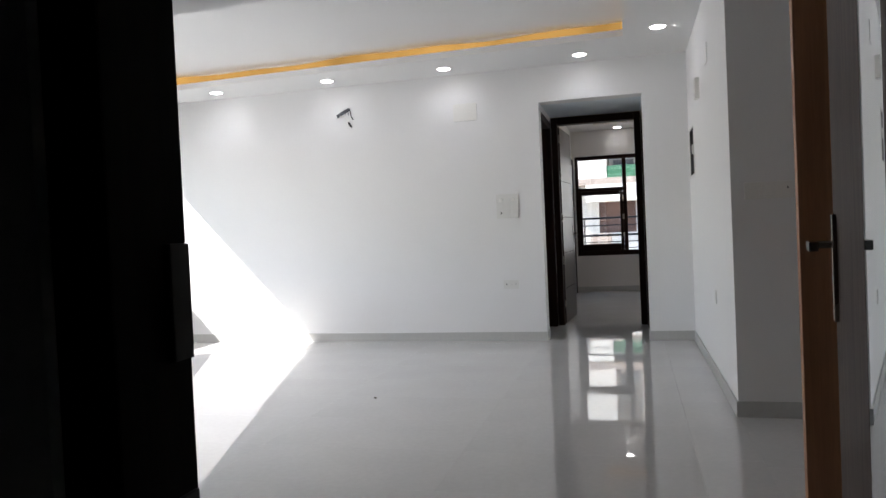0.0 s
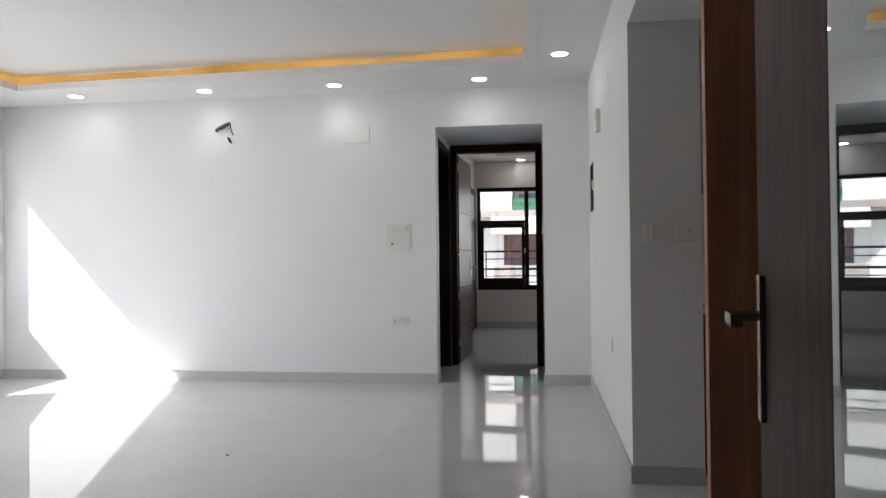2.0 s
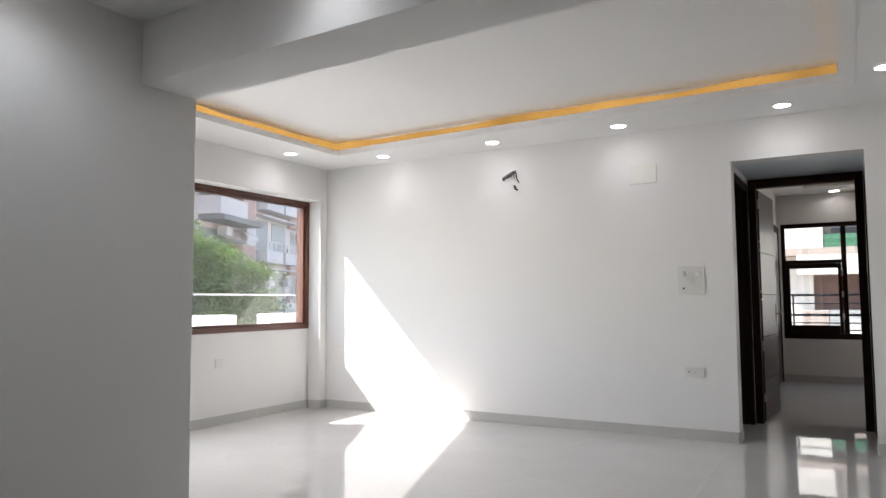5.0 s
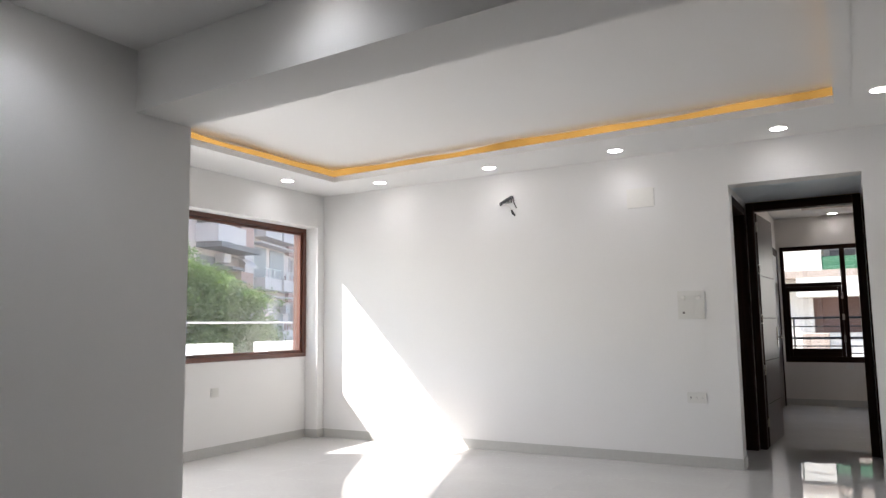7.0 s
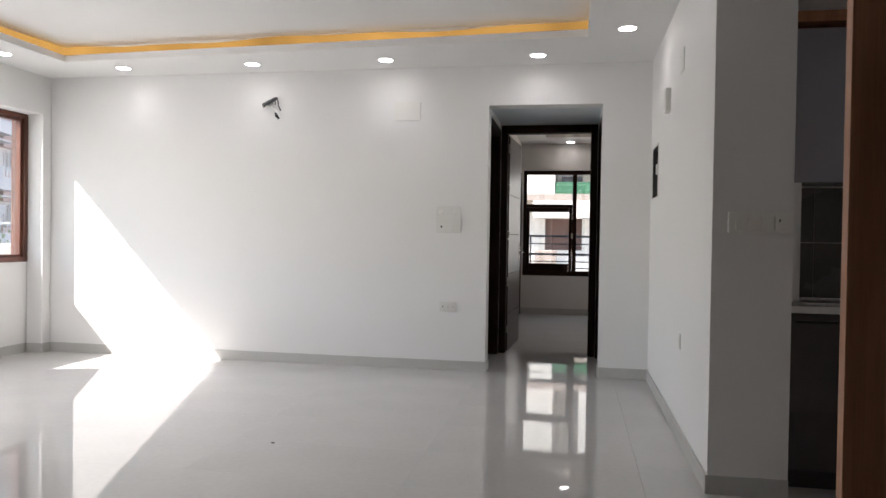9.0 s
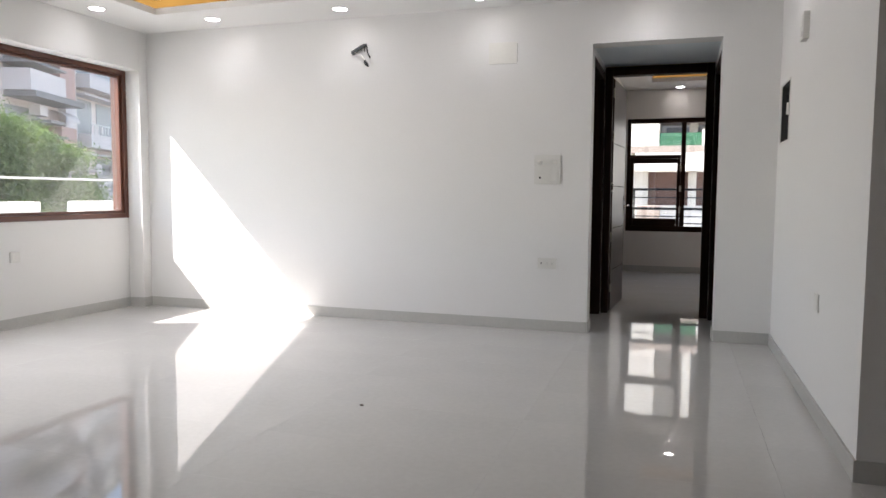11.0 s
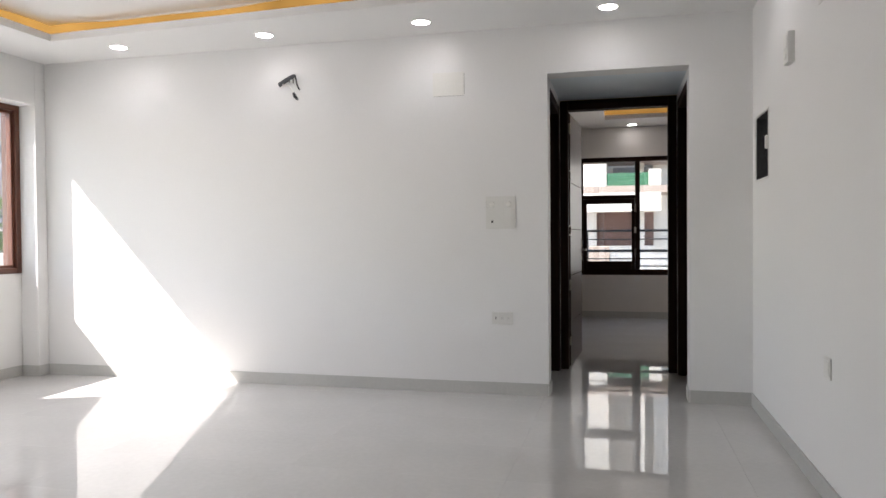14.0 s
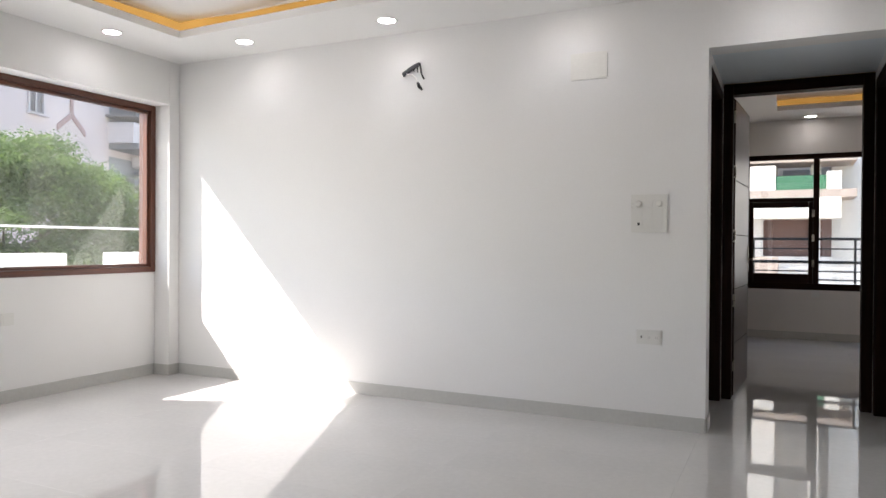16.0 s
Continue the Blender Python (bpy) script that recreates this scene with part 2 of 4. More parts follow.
# ---------------------------------------------------------------- builders
def box(bm, x0, y0, z0, x1, y1, z1, bevel=0.0):
    x0, x1, y0, y1, z0, z1 = min(x0, x1), max(x0, x1), min(y0, y1), max(y0, y1), min(z0, z1), max(z0, z1)
    vs = [bm.verts.new(p) for p in ((x0, y0, z0), (x1, y0, z0), (x1, y1, z0), (x0, y1, z0), (x0, y0, z1), (x1, y0, z1), (x1, y1, z1), (x0, y1, z1))]
    fs = [bm.faces.new([vs[i] for i in q]) for q in ((3, 2, 1, 0), (4, 5, 6, 7), (0, 1, 5, 4), (1, 2, 6, 5), (2, 3, 7, 6), (3, 0, 4, 7))]
    if bevel:
        bmesh.ops.bevel(bm, geom=list({e for f in fs for e in f.edges}), offset=bevel, segments=2, affect="EDGES", profile=0.7)
    return bm


def boxes(*specs, bevel=0.0):
    bm = bmesh.new()
    for s in specs:
        box(bm, *s, bevel=bevel)
    return bm


def tube(bm, pts, r, sides=10, cap=True):
    """A round bar along a line of points."""
    pts = [Vector(p) for p in pts]
    rings = []
    for i, p in enumerate(pts):
        d = (pts[min(i + 1, len(pts) - 1)] - pts[max(i - 1, 0)]).normalized()
        a = d.cross(Vector((0, 0, 1)) if abs(d.z) < 0.9 else Vector((1, 0, 0))).normalized()
        b = d.cross(a)
        rad = r[i] if isinstance(r, (list, tuple)) else r
        rings.append([bm.verts.new(p + rad * (math.cos(k * math.tau / sides) * a + math.sin(k * math.tau / sides) * b)) for k in range(sides)])
    for q, w in zip(rings, rings[1:]):
        for k in range(sides):
            bm.faces.new((q[k], q[(k + 1) % sides], w[(k + 1) % sides], w[k]))
    if cap:
        bm.faces.new(rings[0][::-1])
        bm.faces.new(rings[-1])
    return bm


def ring(bm, r0, r1, z0, z1, n=32):
    """A flat ring round z, from r0 to r1, z0 its lower face."""
    prof = ((r0, z1), (r0, z0), (r1, z0), (r1, z1))
    cols = [[bm.verts.new((r * math.cos(k * math.tau / n), r * math.sin(k * math.tau / n), z)) for r, z in prof] for k in range(n)]
    for k in range(n):
        a, b = cols[k], cols[(k + 1) % n]
        for j in range(4):
            bm.faces.new((a[j], b[j], b[(j + 1) % 4], a[(j + 1) % 4]))
    return bm


def mesh(name, bm, material, smooth=False):
    bmesh.ops.recalc_face_normals(bm, faces=bm.faces)
    me = bpy.data.meshes.new(name)
    bm.to_mesh(me)
    bm.free()
    me.materials.append(material)
    if smooth:
        for p in me.polygons:
            p.use_smooth = True
    return me


def solid(name, bm, material, label="", category="", kind="structure", smooth=False, group=""):
    return tagged(new(name, mesh(name, bm, material, smooth)), label, category, group, kind)


def part(name, bm, material, parent, label="", smooth=False):
    ob = new(name, mesh(name, bm, material, smooth))
    ob.parent = parent
    if label:
        ob["label"] = label
    return ob


def thing(name, label, category, m=None, group="", kind=""):
    ob = new(name)
    ob.empty_display_size = 0.1
    if m is not None:
        ob.matrix_world = m
    return tagged(ob, label, category, group, kind)


# ---------------------------------------------------------------- plan
XW, XE, YN = -5.735, 0.555, 7.56          # living room: window wall, east wall, far wall
CH, LOW = 2.87, 2.49                     # ceiling and dropped soffits
COLX, COLY = -5.55, 7.44                # corner column
WY0, WY1, WZ0, WZ1 = 3.75, 7.44, 0.942, 2.472   # living room window
OX0, OX1, OZ = -0.92, 0.12, 2.50         # opening to the bedroom passage
PY = 8.72                                # bedroom door plane
BY = 13.10                               # bedroom window wall
EY0, EY1 = 0.90, 1.105                   # entrance wall
EX0, EX1 = -0.749, 0.318                 # entrance opening
PIER = 4.62
LWX, BEAM0, BEAM1 = -3.47, 3.36, 3.75    # left partition and beam

# floor bed below the tiles
solid("floor", boxes((-5.95, EY1 - 0.9, -0.2, 2.7, YN + 0.2, -0.012), (-2.7, YN + 0.2, -0.2, 2.7, BY + 0.2, -0.012)), GROUT, "grey grout bed under polished pale tiles", "floor")
solid("lobby_floor", boxes((-2.2, -1.6, -0.2, 2.2, EY1 - 0.9, -0.002)), LOBBY, "plain unseen stair lobby floor, coloured dark for shade", "floor")

# walls
solid("wall_north", boxes((-5.95, YN, 0, OX0, YN + 0.2, 3.2), (OX1, YN, 0, 2.7, YN + 0.2, 3.2), (OX0, YN, OZ, OX1, YN + 0.2, 3.2)), WHITE, "white painted far wall with a doorway", "wall")
solid("wall_west", boxes((XW - 0.15, 3.5, 0, XW, WY0, 3.2), (XW - 0.15, WY1, 0, XW, YN, 3.2), (XW - 0.15, WY0, 0, XW, WY1, WZ0), (XW - 0.15, WY0, WZ1, XW, WY1, 3.2)), WHITE, "white painted outer wall with a window", "wall")
solid("column", boxes((XW + 0.002, COLY, 0, COLX, YN - 0.002, CH), bevel=0.006), WHITE, "white painted column in the room corner", "column")
solid("lintel", boxes((XW + 0.002, 3.51, WZ1, COLX - 0.001, COLY, CH), bevel=0.005), WHITE, "white painted lintel band over the window", "beam")
solid("wall_east", boxes((XE + 0.12, PIER, 0, 0.93, YN - 0.002, 3.2), (XE, PIER, 0, XE + 0.12, 6.99, 3.2), (XE, 7.41, 0, XE + 0.12, YN - 0.002, 3.2), (XE, 6.99, 0, XE + 0.12, 7.41, 1.625), (XE, 6.99, 2.055, XE + 0.12, 7.41, 3.2)), WHITE, "white painted wall ending in a pier", "wall")
solid("wall_partition", boxes((LWX - 0.2, EY1, 0, LWX, BEAM1, 3.2), bevel=0.006), WHITE, "white painted partition ending beside the living room", "wall")
solid("wall_south", boxes((XW - 0.23, 3.3, 0, LWX - 0.2, 3.5, 3.2)), WHITE, "plain white wall", "wall")
solid("wall_entrance", boxes((LWX - 0.2, EY0, 0, EX0 - 0.10, EY1, 3.2), (EX1 + 0.10, EY0, 0, 2.7, EY1, 3.2), (EX0 - 0.10, EY0, 2.30, EX1 + 0.10, EY1, 3.2)), WHITE, "white painted entrance wall", "wall")
solid("wall_kitchen_east", boxes((2.5, EY1, 0, 2.7, YN, 3.2)), WHITE, "plain white kitchen side wall", "wall")
solid("wall_kitchen_north", boxes((0.93, 5.35, 0, 2.5, 5.55, 3.2)), WHITE, "plain white kitchen back wall", "wall")
# unseen lobby shell, its darkness put into the colour
solid("wall_lobby", boxes((-2.2, -1.8, 0, 2.2, -1.6, 3.2), (-2.4, -1.8, 0, -2.2, EY0, 3.2), (2.2, -1.8, 0, 2.4, EY0, 3.2)), LOBBY, "plain unseen stair lobby walls, coloured dark for shade", "wall")
solid("lobby_ceiling", boxes((-2.4, -1.8, 2.9, 2.4, EY0, 3.1)), LOBBY, "plain unseen lobby ceiling, coloured dark for shade", "ceiling")

# passage and bedroom walls: side doorways stand open to dark rooms
for name, x0, x1 in (("wall_passage_west", OX0 - 0.2, OX0), ("wall_passage_east", OX1, OX1 + 0.2)):
    solid(name, boxes((x0, YN + 0.2, 2.44, x1, PY - 0.11, OZ), (x0, YN + 0.2, OZ, x1, PY + 0.12, 3.2), (x0, PY - 0.0, 0, x1, PY + 0.12, OZ)), WHITE, "white painted passage wall over a side doorway", "wall")
for name, s in (("side_room_west", -1), ("side_room_east", 1)):
    x0 = OX0 - 0.2 if s < 0 else OX1 + 0.2
    x1 = x0 + s * 1.6
    solid(name, boxes((x0, PY, 0, x1, PY + 0.12, 3.2), (x1, YN + 0.2, 0, x1 + s * 0.1, PY + 0.12, 3.2)), WHITE, "plain walls of an unlit side room", "wall")
solid("wall_bedroom_west", boxes((-1.20, PY + 0.12, 0, -1.02, BY, 3.2)), BEDPAINT, "cream painted bedroom side wall", "wall")
solid("wall_bedroom_east", boxes((2.5, PY + 0.12, 0, 2.7, BY, 3.2)), BEDPAINT, "plain cream bedroom wall", "wall")
solid("wall_bedroom_south", boxes((OX1 + 0.2, PY + 0.002, 0, 2.5, PY + 0.118, 3.2), (-1.2, PY + 0.002, 0, OX0, PY + 0.118, 3.2), (OX0, PY, OZ, OX1 + 0.2, PY + 0.12, 3.2)), BEDPAINT, "plain cream bedroom wall round its door", "wall")
BX0, BX1, BZ0, BZ1 = -0.975, 1.45, 0.645, 2.425
solid("wall_bedroom_north", boxes((-1.20, BY, 0, BX0, BY + 0.2, 3.2), (BX1, BY, 0, 2.7, BY + 0.2, 3.2), (BX0, BY, 0, BX1, BY + 0.2, BZ0), (BX0, BY, BZ1, BX1, BY + 0.2, 3.2)), BEDPAINT, "cream painted bedroom wall with a wide window", "wall")

# ceilings: border with a raised tray, beam, dropped soffits
TX0, TX1, TY0, TY1 = -4.90, -0.036, 4.35, 6.70
TY2 = 6.93                               # the tray's far edge runs a little out of square


def prism(bm, corners, z0, z1):
    n = len(corners)
    lo = [bm.verts.new((x, y, z0)) for x, y in corners]
    hi = [bm.verts.new((x, y, z1)) for x, y in corners]
    bm.faces.new(lo[::-1])
    bm.faces.new(hi)
    for k in range(n):
        bm.faces.new((lo[k], lo[(k + 1) % n], hi[(k + 1) % n], hi[k]))
    return bm


bm = boxes((XW, BEAM1 - 0.23, CH, XE, TY0, CH + 0.06), (XW, 3.5, 3.03, XE, YN, 3.10))
prism(bm, ((TX0, TY2), (TX1, TY1), (XE, TY1), (XE, YN), (XW, YN), (XW, TY2)), CH, CH + 0.06)
prism(bm, ((XW, TY0), (TX0, TY0), (TX0, TY2), (XW, TY2)), CH, CH + 0.06)
prism(bm, ((TX1, TY0), (XE, TY0), (XE, TY1), (TX1, TY1)), CH, CH + 0.06)
solid("ceiling", bm, CEIL, "white false ceiling with a raised tray and lit cove", "ceiling")
bm = bmesh.new()
SKEW = 0.058                             # the beam runs a little out of square
vs = [bm.verts.new((x, y - SKEW * (x - LWX), z)) for z in (2.51, 3.1) for x, y in ((LWX, BEAM0), (XE, BEAM0), (XE, BEAM1), (LWX, BEAM1))]
for q in ((3, 2, 1, 0), (4, 5, 6, 7), (0, 1, 5, 4), (1, 2, 6, 5), (2, 3, 7, 6), (3, 0, 4, 7)):
    bm.faces.new([vs[i] for i in q])
solid("ceiling_beam", bm, CEIL, "white ceiling beam between entrance and living room", "beam")
solid("ceiling_entrance", boxes((LWX, EY1, CH, XE, BEAM0, 3.1), (XW, 3.5, CH, LWX, BEAM1, CH + 0.06)), CEIL, "white entrance ceiling", "ceiling")
solid("ceiling_soffit", boxes((XE, EY1, LOW, 2.5, PIER, 3.1), (0.93, PIER, LOW, 2.5, 5.35, 3.1), bevel=0.004), CEIL, "white dropped soffit over the kitchen side", "ceiling")
solid("ceiling_passage", boxes((OX0, YN + 0.2, OZ + 0.002, OX1, PY, OZ + 0.1), (OX0 - 1.8, YN + 0.2, OZ + 0.02, OX0 - 0.2, PY, 3.1), (OX1 + 0.2, YN + 0.2, OZ + 0.02, OX1 + 1.8, PY, 3.1)), BLUEPAINT, "pale blue-grey passage ceiling", "ceiling")
solid("ceiling_bedroom", boxes((-1.02, 12.3, CH, 2.5, BY, CH + 0.06), (-1.02, PY + 0.12, CH, 2.5, 9.6, CH + 0.06), (-1.02, 9.6, CH, -0.58, 12.3, CH + 0.06), (1.9, 9.6, CH, 2.5, 12.3, CH + 0.06), (-1.02, PY + 0.12, 3.03, 2.5, BY, 3.1)), BEDPAINT, "cream bedroom false ceiling with a lit tray", "ceiling")


def cove(label, x0, x1, y0, y1, y2, material=AMBER):
    """A back board round the tray with a slack amber strip along it; the far run goes from y2 at x0 to y1 at x1."""
    t = thing("cove_light", label, "cove light", pose(0, 0, CH + 0.06))
    g, w = 0.085, 0.015
    for q in (((x0 - g, y2 + g), (x1 + g, y1 + g), (x1 + g, y1 + g + w), (x0 - g, y2 + g + w)), ((x0 - g, y0 - g - w), (x1 + g, y0 - g - w), (x1 + g, y0 - g), (x0 - g, y0 - g)),
              ((x0 - g - w, y0 - g), (x0 - g, y0 - g), (x0 - g, y2 + g), (x0 - g - w, y2 + g)), ((x1 + g, y0 - g), (x1 + g + w, y0 - g), (x1 + g + w, y1 + g), (x1 + g, y1 + g))):
        part("back_board", prism(bmesh.new(), q, 0.0, 0.0995), CEIL, t, "white painted back board")
    g = 0.078
    for (xa, ya), (xb, yb) in (((x0 - g, y2 + g), (x1 + g, y1 + g)), ((x1 + g, y0 - g), (x0 - g, y0 - g)), ((x0 - g, y0 - g), (x0 - g, y2 + g)), ((x1 + g, y1 + g), (x1 + g, y0 - g))):
        a, d = Vector((xa, ya, 0)), Vector((xb - xa, yb - ya, 0))
        n = max(8, int(d.length / 0.08))
        out = Vector((-d.y, d.x, 0)).normalized() * 0.005
        bm = bmesh.new()
        rows = []
        for k in range(n + 1):
            p = a + d * (k / n)
            u = d.length * k / n
            top = 0.082 + 0.010 * math.sin(2.6 * u + xa) + 0.006 * math.sin(6.1 * u + ya)
            rows.append([bm.verts.new(p + o + Vector((0, 0, z))) for o, z in ((-out * 0.2, 0.002), (out, 0.002), (out, top), (-out * 0.2, top))])
        for q, r in zip(rows, rows[1:]):
            for j in range(4):
                bm.faces.new((q[j], q[(j + 1) % 4], r[(j + 1) % 4], r[j]))
        bm.faces.new(rows[0])
        bm.faces.new(rows[-1][::-1])
        part("led_strip", bm, material, t, "glowing amber strip")
    return t


cove("amber LED strip glowing in the ceiling tray", TX0, TX1, TY0, TY1, TY2)
cove("amber LED strip glowing in the bedroom ceiling tray", -0.58, 1.9, 9.6, 12.3, 12.3, AMBER_DIM)


def downlight(x, y, z=CH, watts=1.1):
    t = thing("downlight", "round recessed white LED ceiling downlight, switched on", "downlight", pose(x, y, z), "ceiling downlights")
    part("rim", ring(bmesh.new(), 0.066, 0.082, -0.006, 0.0), PLASTIC, t)
    bm = bmesh.new()
    bmesh.ops.create_cone(bm, segments=32, cap_ends=True, radius1=0.066, radius2=0.066, depth=0.004, matrix=Matrix.Translation((0, 0, -0.004)))
    part("diffuser", bm, LAMP, t, "glowing white diffuser")
    la = new("downlight_lamp", bpy.data.lights.new("downlight_lamp", "SPOT"))
    la.data.energy, la.data.spot_size, la.data.spot_blend, la.data.shadow_soft_size = watts, radians(150), 0.8, 0.05
    la.data.color = (0.86, 0.94, 1.0)
    la.matrix_world = pose(x, y, z - 0.012)
    return t


downlight(0.255, 6.505, CH, 0.35)
for x, y in ((-0.455, 7.22), (-1.832, 7.22), (-3.132, 7.22), (-4.481, 7.22), (-5.248, 6.573)):
    downlight(x, y)
downlight(-2.0, 2.98, CH, 2.2)
downlight(-3.05, 2.55, CH, 4.0)
downlight(-0.20, 12.85, CH, 0.16)
downlight(1.0, 12.85, CH, 0.16)

# skirting
SK = 0.095


def skirting(*runs):
    for x0, y0, x1, y1 in runs:
        solid("baseboard", boxes((x0, y0, 0.0, x1, y1, SK), bevel=0.002), SKIRT, "grey polished stone skirting along the wall", "skirting")


skirting((COLX, YN - 0.012, OX0 - 0.002, YN - 0.001), (OX1 + 0.002, YN - 0.012, XE, YN - 0.001),
         (XE - 0.012, PIER, XE - 0.001, YN - 0.013), (XE - 0.012, PIER - 0.013, 0.93, PIER - 0.001),
         (COLX + 0.001, COLY - 0.002, COLX + 0.012, YN - 0.013), (XW + 0.014, COLY - 0.013, COLX + 0.012, COLY - 0.002),
         (XW + 0.001, 3.52, XW + 0.013, COLY - 0.014), (LWX + 0.001, EY1 + 0.05, LWX + 0.013, BEAM1), (LWX - 0.2, BEAM1 + 0.001, LWX + 0.013, BEAM1 + 0.012),
         (OX0 + 0.001, YN + 0.002, OX0 + 0.010, YN + 0.198), (OX1 - 0.010, YN + 0.002, OX1 - 0.001, YN + 0.198),
         (-1.018, BY - 0.013, 2.49, BY - 0.001), (-1.019, PY + 0.13, -1.007, 12.0))


solid("ceiling_bead", boxes((0.062, 3.9, CH - 0.005, 0.078, 6.83, CH - 0.0005), bevel=0.002), CEIL, "fine plaster bead along the ceiling tray", "ceiling")

# ---------------------------------------------------------------- living room window
def bar(name, spec, material, parent, label="", bevel=0.006):
    return part(name, boxes(spec, bevel=bevel), material, parent, label)


w1 = thing("window_1", "wide fixed window in a red-brown timber frame", "window", pose(0, 0, 0), kind="structure")
fx0, fx1 = -5.82, -5.722
for n, s, mt in (("window_frame", (fx0, WY1 - 0.050, WZ0, fx1, WY1 - 0.001, WZ1), BROWN), ("window_frame", (fx0, WY0, WZ0, fx1, WY0 + 0.050, WZ1), BROWN),
                 ("window_frame", (fx0, WY0 + 0.051, WZ1 - 0.050, fx1, WY1 - 0.051, WZ1 - 0.001), BROWN_Y), ("window_frame", (fx0, WY0 + 0.051, WZ0, fx1, WY1 - 0.051, WZ0 + 0.050), BROWN_Y)):
    bar(n, s, mt, w1)
bar("outer_lining", (-5.883, WY1 - 0.048, WZ0, fx0 - 0.001, WY1 - 0.001, WZ1), BROWN, w1, "weathered outer lining")
gx = -5.78
for s, mt in (((gx - 0.02, WY1 - 0.078, WZ0 + 0.051, gx + 0.03, WY1 - 0.052, WZ1 - 0.051), BROWN), ((gx - 0.02, WY0 + 0.052, WZ0 + 0.051, gx + 0.03, WY0 + 0.078, WZ1 - 0.051), BROWN),
              ((gx - 0.02, WY0 + 0.079, WZ1 - 0.078, gx + 0.03, WY1 - 0.079, WZ1 - 0.052), BROWN_Y), ((gx - 0.02, WY0 + 0.079, WZ0 + 0.052, gx + 0.03, WY1 - 0.079, WZ0 + 0.078), BROWN_Y)):
    bar("glazing_bead", s, mt, w1, bevel=0.004)
bar("mullion", (fx0, 5.12, WZ0 + 0.066, fx1, 5.18, WZ1 - 0.061), BROWN, w1)
for a, b_ in ((WY0 + 0.075, 5.121), (5.179, WY1 - 0.075)):
    pane = part("pane", boxes((gx, a, WZ0 + 0.074, gx + 0.006, b_, WZ1 - 0.074)), GLASS, w1, "clear glass pane")
    pane.visible_shadow = False

# ---------------------------------------------------------------- bedroom window
w2 = thing("window_2", "dark timber bedroom window with a small casement", "window", pose(0, 0, 0), kind="structure")
y0, y1 = BY + 0.02, BY + 0.10
MX = -0.118
for s, mt in (((BX0, y0, BZ0, BX0 + 0.055, y1, BZ1), DARK), ((BX1 - 0.055, y0, BZ0, BX1, y1, BZ1), DARK), ((BX0 + 0.056, y0, BZ1 - 0.065, BX1 - 0.056, y1, BZ1), DARK_X), ((BX0 + 0.056, y0, BZ0, BX1 - 0.056, y1, BZ0 + 0.085), DARK_X),
              ((MX - 0.035, y0, BZ0 + 0.086, MX + 0.035, y1, BZ1 - 0.066), DARK), ((0.74, y0, BZ0 + 0.086, 0.80, y1, BZ1 - 0.066), DARK), ((BX0 + 0.056, y0, 1.80, MX - 0.036, y1, 1.855), DARK_X)):
    bar("window_frame", s, mt, w2)
for s, mt in (((BX0 + 0.057, y0 - 0.01, 0.7305, BX0 + 0.108, y1 - 0.02, 1.797), DARK), ((MX - 0.088, y0 - 0.01, 0.7305, MX - 0.037, y1 - 0.02, 1.797), DARK), ((BX0 + 0.109, y0 - 0.01, 1.725, MX - 0.089, y1 - 0.02, 1.797), DARK_X), ((BX0 + 0.109, y0 - 0.01, 0.7305, MX - 0.089, y1 - 0.02, 0.852), DARK_X)):
    bar("casement", s, mt, w2)
for s in ((BX0 + 0.05, y0 + 0.05, 1.84, MX, y0 + 0.055, BZ1 - 0.05), (BX0 + 0.10, y0 + 0.03, 0.84, MX - 0.08, y0 + 0.035, 1.74), (MX, y0 + 0.05, BZ0 + 0.05, 0.77, y0 + 0.055, BZ1 - 0.05), (0.77, y0 + 0.05, BZ0 + 0.05, BX1 - 0.05, y0 + 0.055, BZ1 - 0.05)):
    p = part("pane", boxes(s), GLASS, w2, "clear glass pane")
    p.visible_shadow = False
for z in (0.95, 1.28, 1.60):
    bar("hinge", (MX - 0.05, y0 - 0.02, z, MX - 0.02, y0 - 0.011, z + 0.09), BRASS, w2, bevel=0.002)

# ---------------------------------------------------------------- entrance door
d1 = thing("door_1", "timber entrance door frame, coloured near-black for its shade", "door frame", pose(0, 0, 0), kind="structure")
# frame's shade towards the lobby is put into its near-black colour
bar("jamb", (EX0 - 0.10, EY0 + 0.02, 0, EX0, EY1, 2.30), SHADEWOOD, d1)
bar("jamb", (EX1, EY0 + 0.02, 0, EX1 + 0.10, EY1, 2.30), SHADEWOOD, d1)
bar("head", (EX0, EY0 + 0.02, 2.22, EX1, EY1, 2.30), SHADEWOOD, d1)
bar("strike_plate", (EX0 + 0.001, EY1 - 0.06, 1.00, EX0 + 0.012, EY1 - 0.01, 1.19), BLACKMETAL, d1, bevel=0.003)
bar("strike_plate", (EX0 + 0.001, EY1 - 0.06, 0.70, EX0 + 0.008, EY1 - 0.01, 0.78), BLACKMETAL, d1, bevel=0.003)

# leaf in its own frame: u along the leaf from the hinge, v out of its visible face
HX, HY, OPEN = 0.322, 1.122, 9.5
leaf = thing("entrance_door", "dark brown laminate entrance door with a mirror strip, standing open", "door", pose(HX, HY, 0.008, 0, 0, 90 - OPEN))


def lbox(name, u0, u1, v0, v1, z0, z1, material, parent, label="", bevel=0.002):
    return part(name, boxes((u0, v0, z0, u1, v1, z1), bevel=bevel), material, parent, label)


